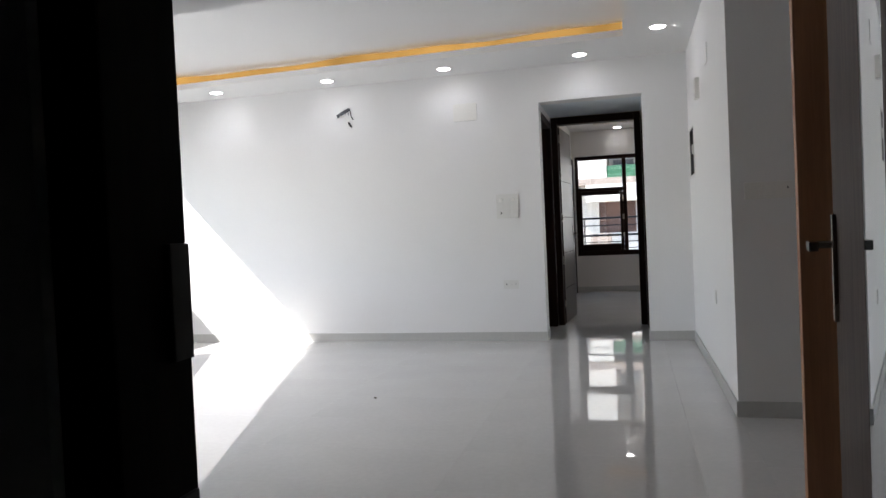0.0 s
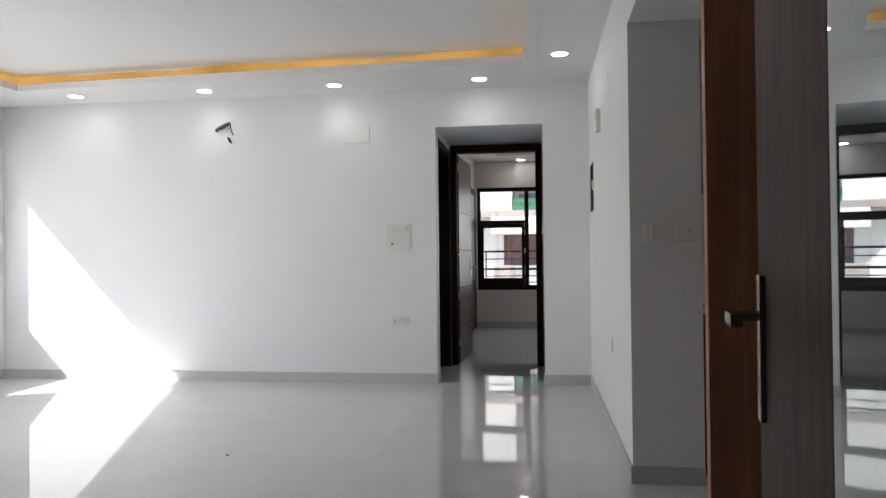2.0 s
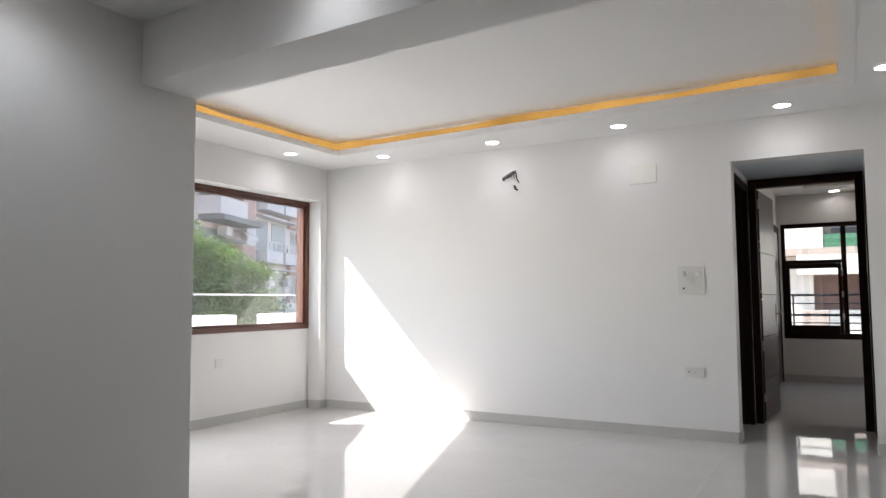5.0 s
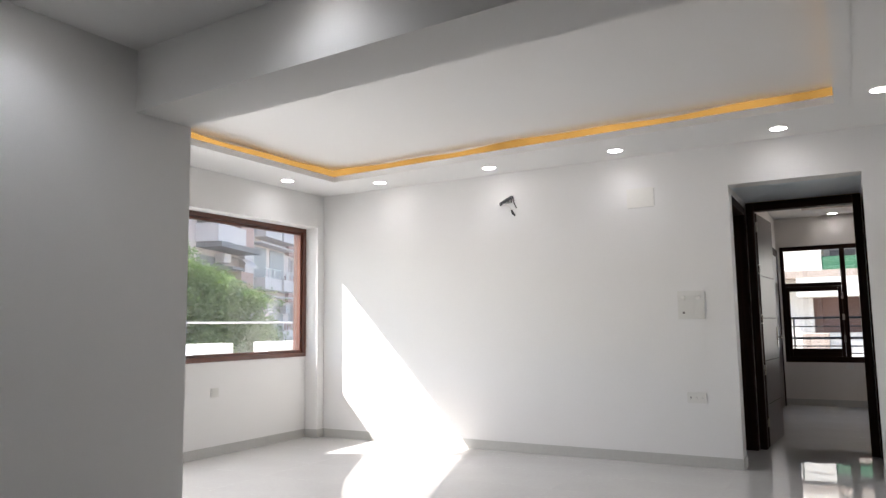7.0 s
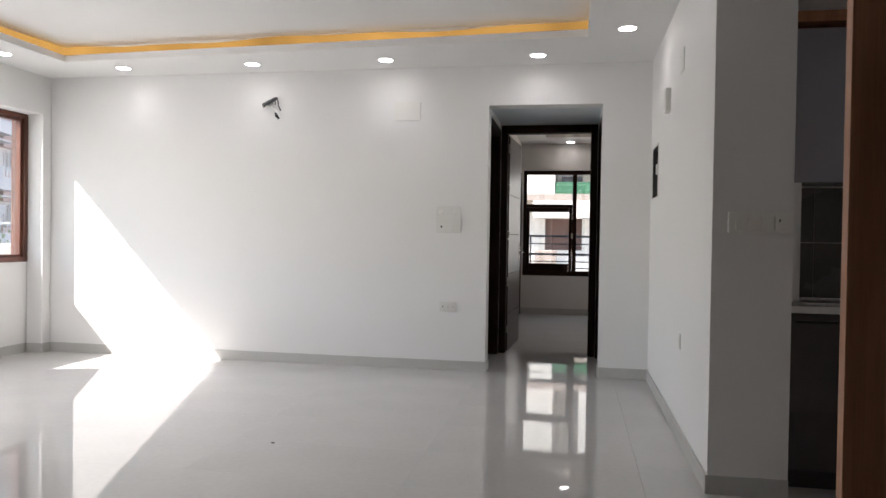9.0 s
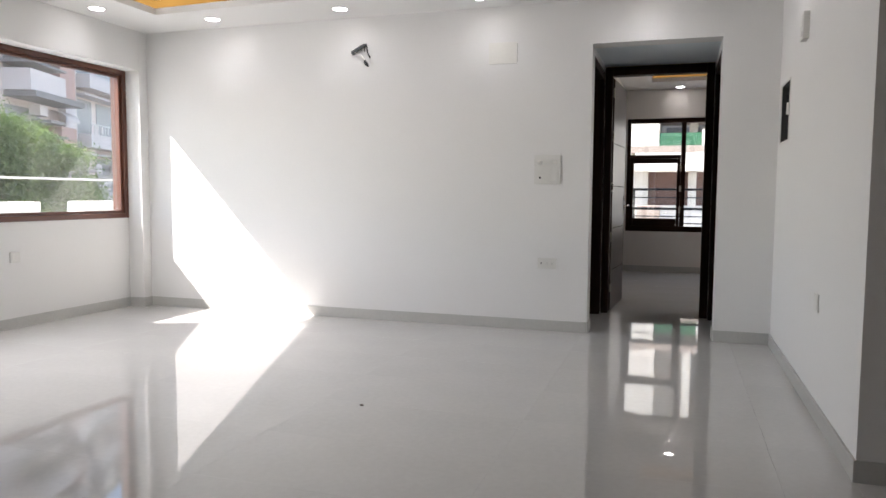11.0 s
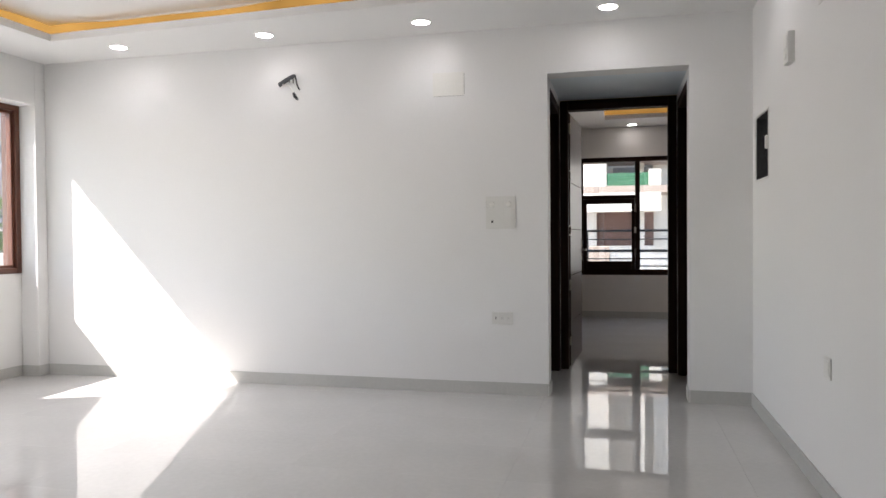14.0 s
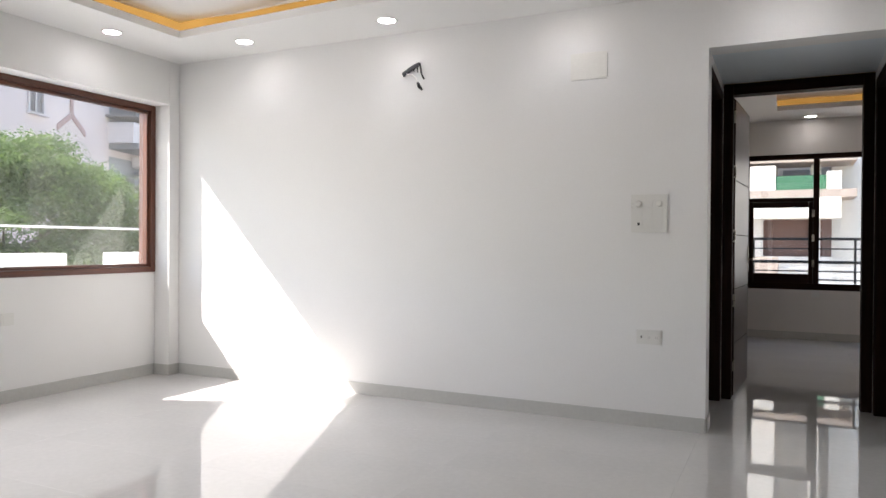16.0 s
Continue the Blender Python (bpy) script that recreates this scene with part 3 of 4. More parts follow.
lbox("leaf_core", 0.0, 1.04, -0.045, 0.0, 0, 2.20, LEAF, leaf)
lbox("panel", 0.0, 0.126, 0.0, 0.003, 0.001, 2.199, LEAF, leaf)
lbox("mirror_strip", 0.130, 0.405, 0.0, 0.003, 0.001, 2.199, MIRROR, leaf, "tall mirror strip", 0.001)
lbox("panel", 0.409, 1.04, 0.0, 0.003, 0.001, 2.199, LEAF, leaf)
hp = lbox("handle_plate", 0.945, 0.985, 0.003, 0.014, 0.908, 1.182, BRASS, leaf, "aged nickel handle plate", 0.003)
bm = tube(bmesh.new(), [(0.965, 0.012, 1.105), (0.965, 0.062, 1.105)], 0.010, 12)
box(bm, 0.86, 0.050, 1.092, 0.977, 0.072, 1.116, bevel=0.004)
part("door_handle", bm, BRASS, hp, "aged nickel lever")
for z in (0.25, 1.05, 1.85):
    part("hinge", tube(bmesh.new(), [(-0.008, -0.006, z), (-0.008, -0.006, z + 0.11)], 0.007, 10), SHADEWOOD, leaf)

# ---------------------------------------------------------------- passage doorways and bedroom door
for s, x in ((-1, OX0), (1, OX1)):
    t = thing("door_2" if s < 0 else "door_3", "dark timber frame of a side doorway", "door frame", pose(0, 0, 0), kind="structure")
    bar("jamb", (x + s * 0.001, PY - 0.105, 0, x + s * 0.199, PY - 0.002, 2.44), DARK, t)
    bar("head", (x + s * 0.001, YN + 0.202, 2.36, x + s * 0.199, PY - 0.107, 2.438), BROWN_Y, t).data.materials[0] = DARK
    bar("jamb", (x + s * 0.02, YN + 0.202, 0, x + s * 0.199, YN + 0.28, 2.355), DARK, t)
d4 = thing("door_4", "dark timber bedroom door frame", "door frame", pose(0, 0, 0), kind="structure")
DX0, DX1, DZ = -0.845, 0.045, 2.41
bar("jamb", (OX0 + 0.002, PY, 0, DX0, PY + 0.13, OZ - 0.003), DARK, d4)
bar("jamb", (DX1, PY, 0, OX1 - 0.002, PY + 0.13, OZ - 0.003), DARK, d4)
bar("head", (DX0 + 0.001, PY, DZ, DX1 - 0.001, PY + 0.13, OZ - 0.003), DARK_X, d4)
leaf2 = thing("bedroom_door", "dark brown grooved laminate bedroom door, standing open", "door", pose(-0.838, PY + 0.135, 0.008, 0, 0, 86.0))
zz = [0.0, 0.42, 0.86, 1.30, 1.74, 2.395]
lbox("leaf_core", 0.0, 0.87, 0.001, 0.036, 0, 2.395, DARK, leaf2)
for a, b in zip(zz, zz[1:]):
    lbox("panel", 0.0, 0.87, -0.004, 0.0005, a + 0.004, b - 0.004, LEAF2, leaf2, bevel=0.0015)
hp = lbox("handle_plate", 0.795, 0.835, -0.012, -0.0045, 0.98, 1.20, BRASS, leaf2, "nickel handle plate")
bm = tube(bmesh.new(), [(0.815, -0.010, 1.09), (0.815, -0.055, 1.09)], 0.009, 10)
box(bm, 0.71, -0.064, 1.081, 0.826, -0.048, 1.10, bevel=0.004)
part("door_handle", bm, BRASS, hp, "nickel lever")
for z in (0.2, 0.72, 1.24, 1.76, 2.2):
    lbox("hinge", -0.012, 0.004, -0.010, 0.006, z, z + 0.10, BRASS, leaf2, "", 0.002)
# door frame in the bedroom's side wall, by the window corner
d5 = thing("door_5", "dark timber frame in the bedroom side wall", "door frame", pose(0, 0, 0), kind="structure")
bar("jamb", (-1.018, 12.86, 0, -0.99, 12.97, 2.36), DARK, d5)
bar("jamb", (-1.018, 12.03, 0, -0.99, 12.13, 2.36), DARK, d5)
bar("head", (-1.018, 12.131, 2.26, -0.99, 12.859, 2.36), DARK, d5)
bar("door_panel", (-1.018, 12.131, 0.01, -1.0, 12.859, 2.259), LEAF2, d5)

# ---------------------------------------------------------------- kitchen
kd = thing("kitchen_door", "orange teak veneer kitchen door, standing open", "door", pose(0.542, 2.80, 0.008))
bar("leaf", (0, 0, 0, 0.80, 0.04, 2.40), TEAK, kd, bevel=0.003)
for z in (0.3, 1.2, 2.1):
    part("hinge", tube(bmesh.new(), [(0.807, 0.02, z), (0.807, 0.02, z + 0.11)], 0.007, 10), BRASS, kd)
solid("wall_kitchen_south", boxes((1.354, 2.75, 0, 2.5, 2.89, LOW)), WHITE, "plain white kitchen partition", "wall")
KY = 4.76


def base_unit(x):
    t = thing("base_cabinet", "dark red-brown gloss kitchen base cabinet", "cabinet", pose(x, KY, 0), "kitchen base cabinets")
    bar("body", (0.001, 0.02, 0.10, 0.519, 0.58, 0.90), CABINET, t, bevel=0.002)
    bar("plinth", (0.001, 0.06, 0.0, 0.519, 0.09, 0.10), BLACK, t, bevel=0.001)
    d = bar("door", (0.004, 0.0, 0.105, 0.516, 0.019, 0.895), CABINET, t, bevel=0.003)
    bar("handle", (0.06, -0.010, 0.85, 0.46, 0.0, 0.865), BLACKMETAL, d, "black bar handle", 0.003)
    return t


def wall_unit(x):
    t = thing("wall_cabinet", "blue-grey gloss kitchen wall cabinet", "cabinet", pose(x, 5.0, 1.58), "kitchen wall cabinets")
    bar("body", (0.001, 0.02, 0, 0.519, 0.345, 0.82), UPPER, t, bevel=0.002)
    bar("door", (0.003, 0.0, 0.002, 0.517, 0.019, 0.818), UPPER, t, bevel=0.003)
    return t


for i in range(3):
    base_unit(0.932 + 0.522 * i)
    wall_unit(0.932 + 0.522 * i)
solid("pelmet", boxes((0.932, 4.99, 2.432, 2.497, 5.34, 2.489), bevel=0.003), TEAK, "brown timber band over the wall cabinets", "pelmet", kind="")
wt = thing("worktop", "white stone kitchen worktop on the base cabinets", "worktop", pose(0.932, KY - 0.025, 0.902))
bar("slab", (0, 0, 0, 1.566, 0.61, 0.035), STONE, wt, bevel=0.004)
sk = thing("sink", "steel kitchen sink rim set in the worktop", "sink", pose(1.35, 5.03, 0.938))
bm = bmesh.new()
for s in ((-0.30, -0.20, 0, 0.30, -0.17, 0.012), (-0.30, 0.17, 0, 0.30, 0.20, 0.012), (-0.30, -0.169, 0, -0.27, 0.169, 0.012), (0.27, -0.169, 0, 0.30, 0.169, 0.012)):
    box(bm, *s, bevel=0.003)
part("rim", bm, STEEL, sk)
bar("bowl", (-0.269, -0.169, 0.0, 0.269, 0.169, 0.003), STEEL, sk, bevel=0.001)
solid("kitchen_nib", boxes((0.932, 5.0, 0.94, 1.075, 5.34, 1.578), bevel=0.002), WHITE, "white painted wall nib beside the splash tiles", "wall")


# dark splash tiles between worktop and wall cabinets
splash = thing("splashback", "dark grey glazed splash tiles over the worktop", "splashback", pose(0.932, 5.349, 0.94))
for i in range(5):
    for j in range(2):
        bar("tile", (0.002 + 0.313 * i, -0.010, 0.001 + 0.318 * j, 0.312 + 0.313 * i, -0.001, 0.316 + 0.318 * j), SPLASH, splash, bevel=0.001)


# ---------------------------------------------------------------- switches, sockets, fittings
def plate(name, label, category, m, w, h, d=0.012, material=PLASTIC):
    t = thing(name, label, category, m)
    bar("cover", (-w / 2, -d, -h / 2, w / 2, 0, h / 2), material, t, bevel=0.004)
    return t


# nine-module switchboard with regulators on the far wall
t = plate("switchboard", "white nine-module switchboard with regulators on the far wall", "switch", pose(-1.288, YN, 1.433), 0.235, 0.255)
for i in range(3):
    for j in range(3):
        x, z = -0.090 + 0.066 * i, -0.096 + 0.068 * j
        bar("switch", (x, -0.0155, z, x + 0.048, -0.0125, z + 0.050), PLASTIC, t, bevel=0.0015)
for x in (-0.067, 0.065):
    part("regulator_knob", tube(bmesh.new(), [(x, -0.0153, 0.065), (x, -0.021, 0.065), (x, -0.023, 0.065)], [0.021, 0.019, 0.016], 20), PLASTIC2, t, "round fan regulator knob")
bar("indicator", (-0.074, -0.018, -0.080, -0.058, -0.0157, -0.062), BLACK, t, bevel=0.001)
# three-module socket low on the far wall
t = plate("socket", "white three-module socket low on the far wall", "socket", pose(-1.28, YN, 0.603), 0.165, 0.095)
for i in range(3):
    bar("module", (-0.070 + 0.049 * i, -0.0152, -0.030, -0.028 + 0.049 * i, -0.0125, 0.030), PLASTIC, t, bevel=0.0012)
bar("pin_hole", (-0.054, -0.0167, -0.006, -0.046, -0.0154, 0.010), BLACK, t, bevel=0.0005)
for x in (-0.006, 0.004, 0.043, 0.053):
    bar("slot", (x, -0.0160, -0.010, x + 0.003, -0.0153, 0.010), SKIRT, t, bevel=0.0003)
# blank cover high on the wall
t = plate("blank_cover", "ivory blank cover plate high on the far wall", "cover plate", pose(-1.706, YN, 2.463), 0.255, 0.185, 0.006, PLASTIC2)
# grey strips put the shade of the cover's open edges into colour
bar("gap", (0.1285, -0.002, -0.085, 0.1335, 0, 0.080), SKIRT, t, "grey strip painted as the shaded gap beside the cover", 0.0005)
bar("gap", (-0.12, -0.002, -0.0965, 0.128, 0, -0.0935), SKIRT, t, "grey strip painted as the shaded gap under the cover", 0.0005)
# pier switch panel: four modules
t = plate("switch_panel", "long ivory four-way switch panel on the pier", "switch", pose(0.777, PIER, 1.350), 0.298, 0.100, 0.018, PLASTIC2)
for i in range(4):
    bar("switch", (-0.116 + 0.06 * i, -0.027, -0.034, -0.066 + 0.06 * i, -0.0185, 0.034), PLASTIC2, t, bevel=0.003)
bar("indicator", (0.082, -0.0295, 0.004, 0.088, -0.0272, 0.018), BLACK, t, bevel=0.0005)
# window wall socket
t = plate("socket", "white single socket under the living room window", "socket", pose(XW, 6.05, 0.63, 0, 0, 90), 0.10, 0.095)
bar("module", (-0.035, -0.016, -0.034, 0.035, -0.0125, 0.034), PLASTIC, t, bevel=0.002)
EAST = -90
# door chime, meter niche, small socket and cover on the east wall
t = plate("door_chime", "small ivory door chime box on the east wall", "door bell", pose(XE, 6.34, 2.28, 0, 0, EAST), 0.115, 0.17, 0.036, PLASTIC2)
bar("grille", (-0.042, -0.040, -0.005, 0.042, -0.0365, 0.07), PLASTIC, t, bevel=0.003)
bar("button", (-0.02, -0.040, -0.06, 0.02, -0.0365, -0.03), PLASTIC, t, bevel=0.003)
plate("blank_cover", "white blank cover plate high on the east wall", "cover plate", pose(XE, 5.72, 2.42, 0, 0, EAST), 0.14, 0.145, 0.005)
t = plate("socket", "white single socket low on the east wall", "socket", pose(XE, 5.63, 0.625, 0, 0, EAST), 0.115, 0.10, 0.007)
bar("module", (-0.04, -0.010, -0.034, 0.04, -0.0075, 0.034), PLASTIC, t, bevel=0.002)
t = thing("meter_box", "open distribution box recess with dark wiring", "distribution box", pose(XE, 7.20, 1.84, 0, 0, EAST))
for s in ((-0.222, -0.006, 0.215, 0.222, -0.001, 0.227), (-0.222, -0.006, -0.227, 0.222, -0.001, -0.215), (-0.222, -0.006, -0.214, -0.210, -0.001, 0.214), (0.210, -0.006, -0.214, 0.222, -0.001, 0.214)):
    bar("rim", s, PLASTIC, t, bevel=0.002)
bar("back", (-0.209, 0.105, -0.214, 0.209, 0.119, 0.214), CAVITY, t, bevel=0.001)
for s in ((-0.209, 0.0, -0.214, -0.205, 0.104, 0.214), (0.205, 0.0, -0.214, 0.209, 0.104, 0.214), (-0.204, 0.0, 0.210, 0.204, 0.104, 0.214), (-0.204, 0.0, -0.214, 0.204, 0.104, -0.210)):
    bar("side", s, CAVITY, t, bevel=0.001)
bar("breaker", (0.155, -0.016, -0.035, 0.203, 0.06, 0.05), PLASTIC2, t, bevel=0.006)
bm = bmesh.new()
for k in range(5):
    a = random.uniform(-0.18, 0.06)
    tube(bm, [(a, 0.09, 0.2), (a + random.uniform(-0.03, 0.05), 0.05, 0.09), (a + random.uniform(-0.04, 0.06), 0.03, -0.05), (a + random.uniform(-0.02, 0.05), 0.08, -0.2)], 0.005, 6)
part("wiring", bm, BLACK, t)
# wiring stub left for an air conditioner
t = thing("cable_stub", "black pipe and cable stub hanging from a wall hole", "cable", pose(-3.06, YN, 2.56))
bm = tube(bmesh.new(), [(-0.108, 0.0, -0.026), (-0.10, -0.025, -0.020), (-0.03, -0.035, 0.012), (0.03, -0.04, 0.038), (0.052, -0.035, 0.046)], [0.012, 0.018, 0.019, 0.017, 0.011], 10)
part("pipe", bm, GREYFOAM, t, "dark grey foam sleeve")
part("cable", tube(bmesh.new(), [(0.040, -0.038, 0.045), (0.058, -0.045, 0.02), (0.066, -0.047, -0.03), (0.078, -0.042, -0.06), (0.088, -0.038, -0.078)], 0.0065, 8), BLACK, t)
part("cable", tube(bmesh.new(), [(0.028, -0.038, 0.036), (0.033, -0.046, 0.01), (0.034, -0.046, -0.022)], 0.005, 8), BLACK, t)
part("cable", tube(bmesh.new(), [(-0.004, -0.036, 0.022), (-0.001, -0.046, 0.004), (0.001, -0.046, -0.012)], 0.005, 8), BLACK, t)
part("cable", tube(bmesh.new(), [(-0.075, -0.03, -0.015), (-0.05, -0.042, -0.035), (-0.015, -0.044, -0.036), (0.015, -0.044, -0.065), (0.034, -0.042, -0.108)], 0.006, 8), PLASTIC2, t, "white cable")
part("connector", tube(bmesh.new(), [(0.032, -0.042, -0.10), (0.046, -0.042, -0.130), (0.070, -0.04, -0.158)], [0.010, 0.015, 0.008], 8), BLACK, t)
plate("socket", "small white outlet under the bedroom window", "socket", pose(-0.12, BY, 0.60, 0, 0, 0), 0.09, 0.09, 0.008)

# crumb of dried plaster on the tiles
bm = bmesh.new()
bmesh.ops.create_icosphere(bm, subdivisions=1, radius=0.011)
for v in bm.verts:
    v.co = Vector((v.co.x * random.uniform(0.8, 1.7), v.co.y * random.uniform(0.5, 1.0), max(v.co.z * 0.5, -0.003) + 0.003))
solid("debris", bm, BARK, "small dark crumb lying on the floor tiles", "debris", kind="").matrix_world = pose(-1.88, 4.93, 0)

# ---------------------------------------------------------------- outside
GZ = -3.6
solid("ground", boxes((-300, -300, GZ - 0.5, 300, 300, GZ)), ASPHALT, "dusty asphalt street ground", "ground")
solid("house_base", boxes((-5.93, EY0 - 0.3, GZ, 2.68, BY + 0.19, -0.21)), FACADE3, "storey below the flat", "wall")
solid("roof_slab", boxes((-5.96, -1.9, 3.22, 2.75, BY + 0.22, 3.4)), CONCRETE, "concrete slab over the flat", "roof")

# balcony outside the living room window
bx = -7.0
t = thing("parapet", "low whitewashed balcony parapet with gaps", "parapet", pose(bx, 0, -0.2))
bar("slab", (-0.15, 3.0, 0, 1.04, 13.0, 0.12), CONCRETE, t, bevel=0.01)
bar("kerb", (-0.12, 3.0, 0.12, 0.12, 13.0, 1.02), CONCRETE, t, bevel=0.01)
for k in range(7):
    bar("block", (-0.13, 3.00 + 1.25 * k, 1.02, 0.13, 3.64 + 1.25 * k, 1.30), CONCRETE, t, bevel=0.02)
t = thing("railing", "white painted steel pipe railing on the parapet", "railing", pose(bx, 0, 1.1))
part("rail", tube(bmesh.new(), [(0, 3.0, 0.26), (0, 13.0, 0.26)], 0.013, 10), RAIL, t)
for k in (0, 6, 8):
    part("post", tube(bmesh.new(), [(0, 4.2 + k, 0), (0, 4.2 + k, 0.25)], 0.008, 8), RAIL, t)

# unseen panel and slab, added to block sun from the window's near end
solid("sun_blocker", boxes((-7.40, 1.5, 2.30, -7.20, 5.57, 4.6), (-7.20, 1.5, 4.4, -5.95, 5.57, 4.6)), FACADE3, "plain white unseen panel added to trim the sun patch", "wall")

# bedroom balcony railing
t = thing("railing", "black steel bar railing of the bedroom balcony", "railing", pose(0, 14.1, 0))
for z, r in ((1.32, 0.02), (1.18, 0.010), (0.99, 0.022), (0.86, 0.010), (0.74, 0.010)):
    part("rail", tube(bmesh.new(), [(-2.5, 0, z), (3.5, 0, z)], r, 8), BLACKMETAL, t)
for k in range(5):
    part("post", tube(bmesh.new(), [(-2.2 + 1.3 * k, 0, -0.1), (-2.2 + 1.3 * k, 0, 1.32)], 0.016, 8), BLACKMETAL, t)
solid("balcony_slab", boxes((-2.6, BY + 0.21, -0.25, 3.6, 14.25, -0.08)), CONCRETE, "concrete balcony slab outside the bedroom", "balcony")


def facade_window(house, x, y, z, w, h, turn, material=PANE):
    """A window of a far house: sunk pane, frame and sill, x to the right of the facade."""
    m = pose(x, y, z, 0, 0, turn)
    wn_ = part("window", boxes((-w / 2, 0.02, 0, w / 2, 0.05, h)), material, house)
    wn_.matrix_basis = m
    bm = boxes((-w / 2 - 0.07, -0.05, -0.05, -w / 2, 0.06, h + 0.06), (w / 2, -0.05, -0.05, w / 2 + 0.07, 0.06, h + 0.06), (-w / 2, -0.05, h, w / 2, 0.06, h + 0.06), (-0.03, -0.03, 0, 0.03, 0.05, h))
    part("frame", bm, FACADE2, wn_)
    part("sill", boxes((-w / 2 - 0.12, -0.22, -0.12, w / 2 + 0.12, 0.06, -0.05)), FACADE2, wn_)
    return wn_


# apartment block seen through the living room window: x out of the facade, y along it
ap = thing("apartment_building", "pinkish-white apartment block with balconies, grilles and brick panels", "building", pose(-25.4, 21.1, GZ, 0, 0, 21))
ROOF = 18.0
part("wall", boxes((-11, -8.3, 0, 0, 30, ROOF)), FACADE, ap)
part("roof", boxes((-11.3, -8.6, ROOF, 0.35, 30.3, ROOF + 0.35)), CONCRETE, ap)
part("water_tank", boxes((-6.0, 9.6, ROOF + 0.36, -4.2, 11.6, ROOF + 1.9), bevel=0.15), GREENCLOTH, ap, "green rooftop water tank")


def bay_white(y0):
    """A balcony bay: bars over a deep opening, a white parapet and a chajja on every storey."""
    for f in range(6):
        z = 1.38 + 2.9 * f
        bl = part("balcony", boxes((0.0, y0, z - 0.16, 0.95, y0 + 2.35, z), (0.85, y0, z + 0.001, 0.95, y0 + 2.35, z + 0.50), (0.0, y0, z + 0.001, 0.849, y0 + 0.1, z + 0.50)), FACADE2, ap)
        part("opening", boxes((0.005, y0 + 0.12, z + 0.01, 0.03, y0 + 2.25, z + 2.3)), PANE, bl, "dark curtained opening")
        bm = bmesh.new()
        for k in range(6):
            yy = y0 + 0.15 + 0.4 * k
            tube(bm, [(0.9, yy, z + 0.5), (0.9, yy, z + 1.0)], 0.016, 6)
        tube(bm, [(0.9, y0, z + 1.0), (0.9, y0 + 2.35, z + 1.0)], 0.02, 6)
        part("grille", bm, RAIL, bl, "white steel bars")
        if f % 2 == 0:
            part("washing", boxes((0.86, y0 + 0.5, z + 0.52, 0.875, y0 + 1.0, z + 0.98), (0.86, y0 + 1.3, z + 0.6, 0.875, y0 + 1.6, z + 0.98)), FACADE2, bl)
        else:
            part("air_conditioner", boxes((0.1, y0 + 1.5, z + 1.5, 0.5, y0 + 2.2, z + 2.0), bevel=0.03), FACADE2, bl)
        part("chajja", boxes((0.0, y0 - 0.15, z + 2.38, 0.75, y0 + 2.5, z + 2.46)), FACADE2, bl)


def bay_brick(y0):
    """A projecting flat with a brick-faced side, a chajja and a box air conditioner under each balcony."""
    for f in range(6):
        z = 0.42 + 2.9 * f
        bl = part("balcony", boxes((0.0, y0, z - 0.14, 1.15, y0 + 3.0, z + 0.72)), FACADE3W, ap)
        part("opening", boxes((0.005, y0 + 0.1, z + 0.73, 0.03, y0 + 2.9, z + 2.2)), PANE, bl, "dark curtained opening")
        part("chajja", boxes((0.0, y0 - 0.2, z + 0.93, 1.35, y0 + 2.7, z + 1.02), (0.05, y0 + 0.2, z + 1.03, 1.1, y0 + 0.9, z + 1.3), (0.05, y0 + 1.3, z + 1.03, 0.9, y0 + 2.2, z + 1.2)), CLUTTER_SHADE, bl, "dark ledge heaped with clutter")
        part("brick_panel", boxes((0.0, y0 + 3.02, z - 0.05, 0.9, y0 + 4.5, z + 1.55)), BRICK, ap, "pink brick panel")
        # shadow band below the balcony, built as a dark box
        part("soffit", boxes((0.0, y0 + 0.1, z - 0.40, 1.3, y0 + 4.5, z - 0.145)), CLUTTER_SHADE, bl, "dark box standing for the shadow under the balcony")
        part("air_conditioner", boxes((0.1, y0 + 1.8, z - 1.0, 0.6, y0 + 2.5, z - 0.55), bevel=0.03), FACADE3W, ap)
        bm = bmesh.new()
        arc = [(0.05 + 0.9 * math.sin(k * 0.26), -0.85 - 0.5 * (1 - math.cos(k * 0.26))) for k in range(7)]
        for (xa, za), (xb, zb) in zip(arc, arc[1:]):
            vs = [bm.verts.new(p) for p in ((xa, y0 + 3.5, z + za + 0.25), (xb, y0 + 3.5, z + zb + 0.25), (xb, y0 + 4.8, z + zb + 0.25), (xa, y0 + 4.8, z + za + 0.25))]
            vs += [bm.verts.new(v.co + Vector((0, 0, 0.05))) for v in vs]
            for q in ((3, 2, 1, 0), (4, 5, 6, 7), (0, 1, 5, 4), (1, 2, 6, 5), (2, 3, 7, 6), (3, 0, 4, 7)):
                bm.faces.new([vs[i] for i in q])
        part("awning", bm, FACADE2, ap, "curved window awning")
        part("awning", boxes((0.0, y0 + 2.1, z - 1.30, 0.9, y0 + 3.4, z - 1.16)), CLUTTER_SHADE, ap, "dark sheet awning")


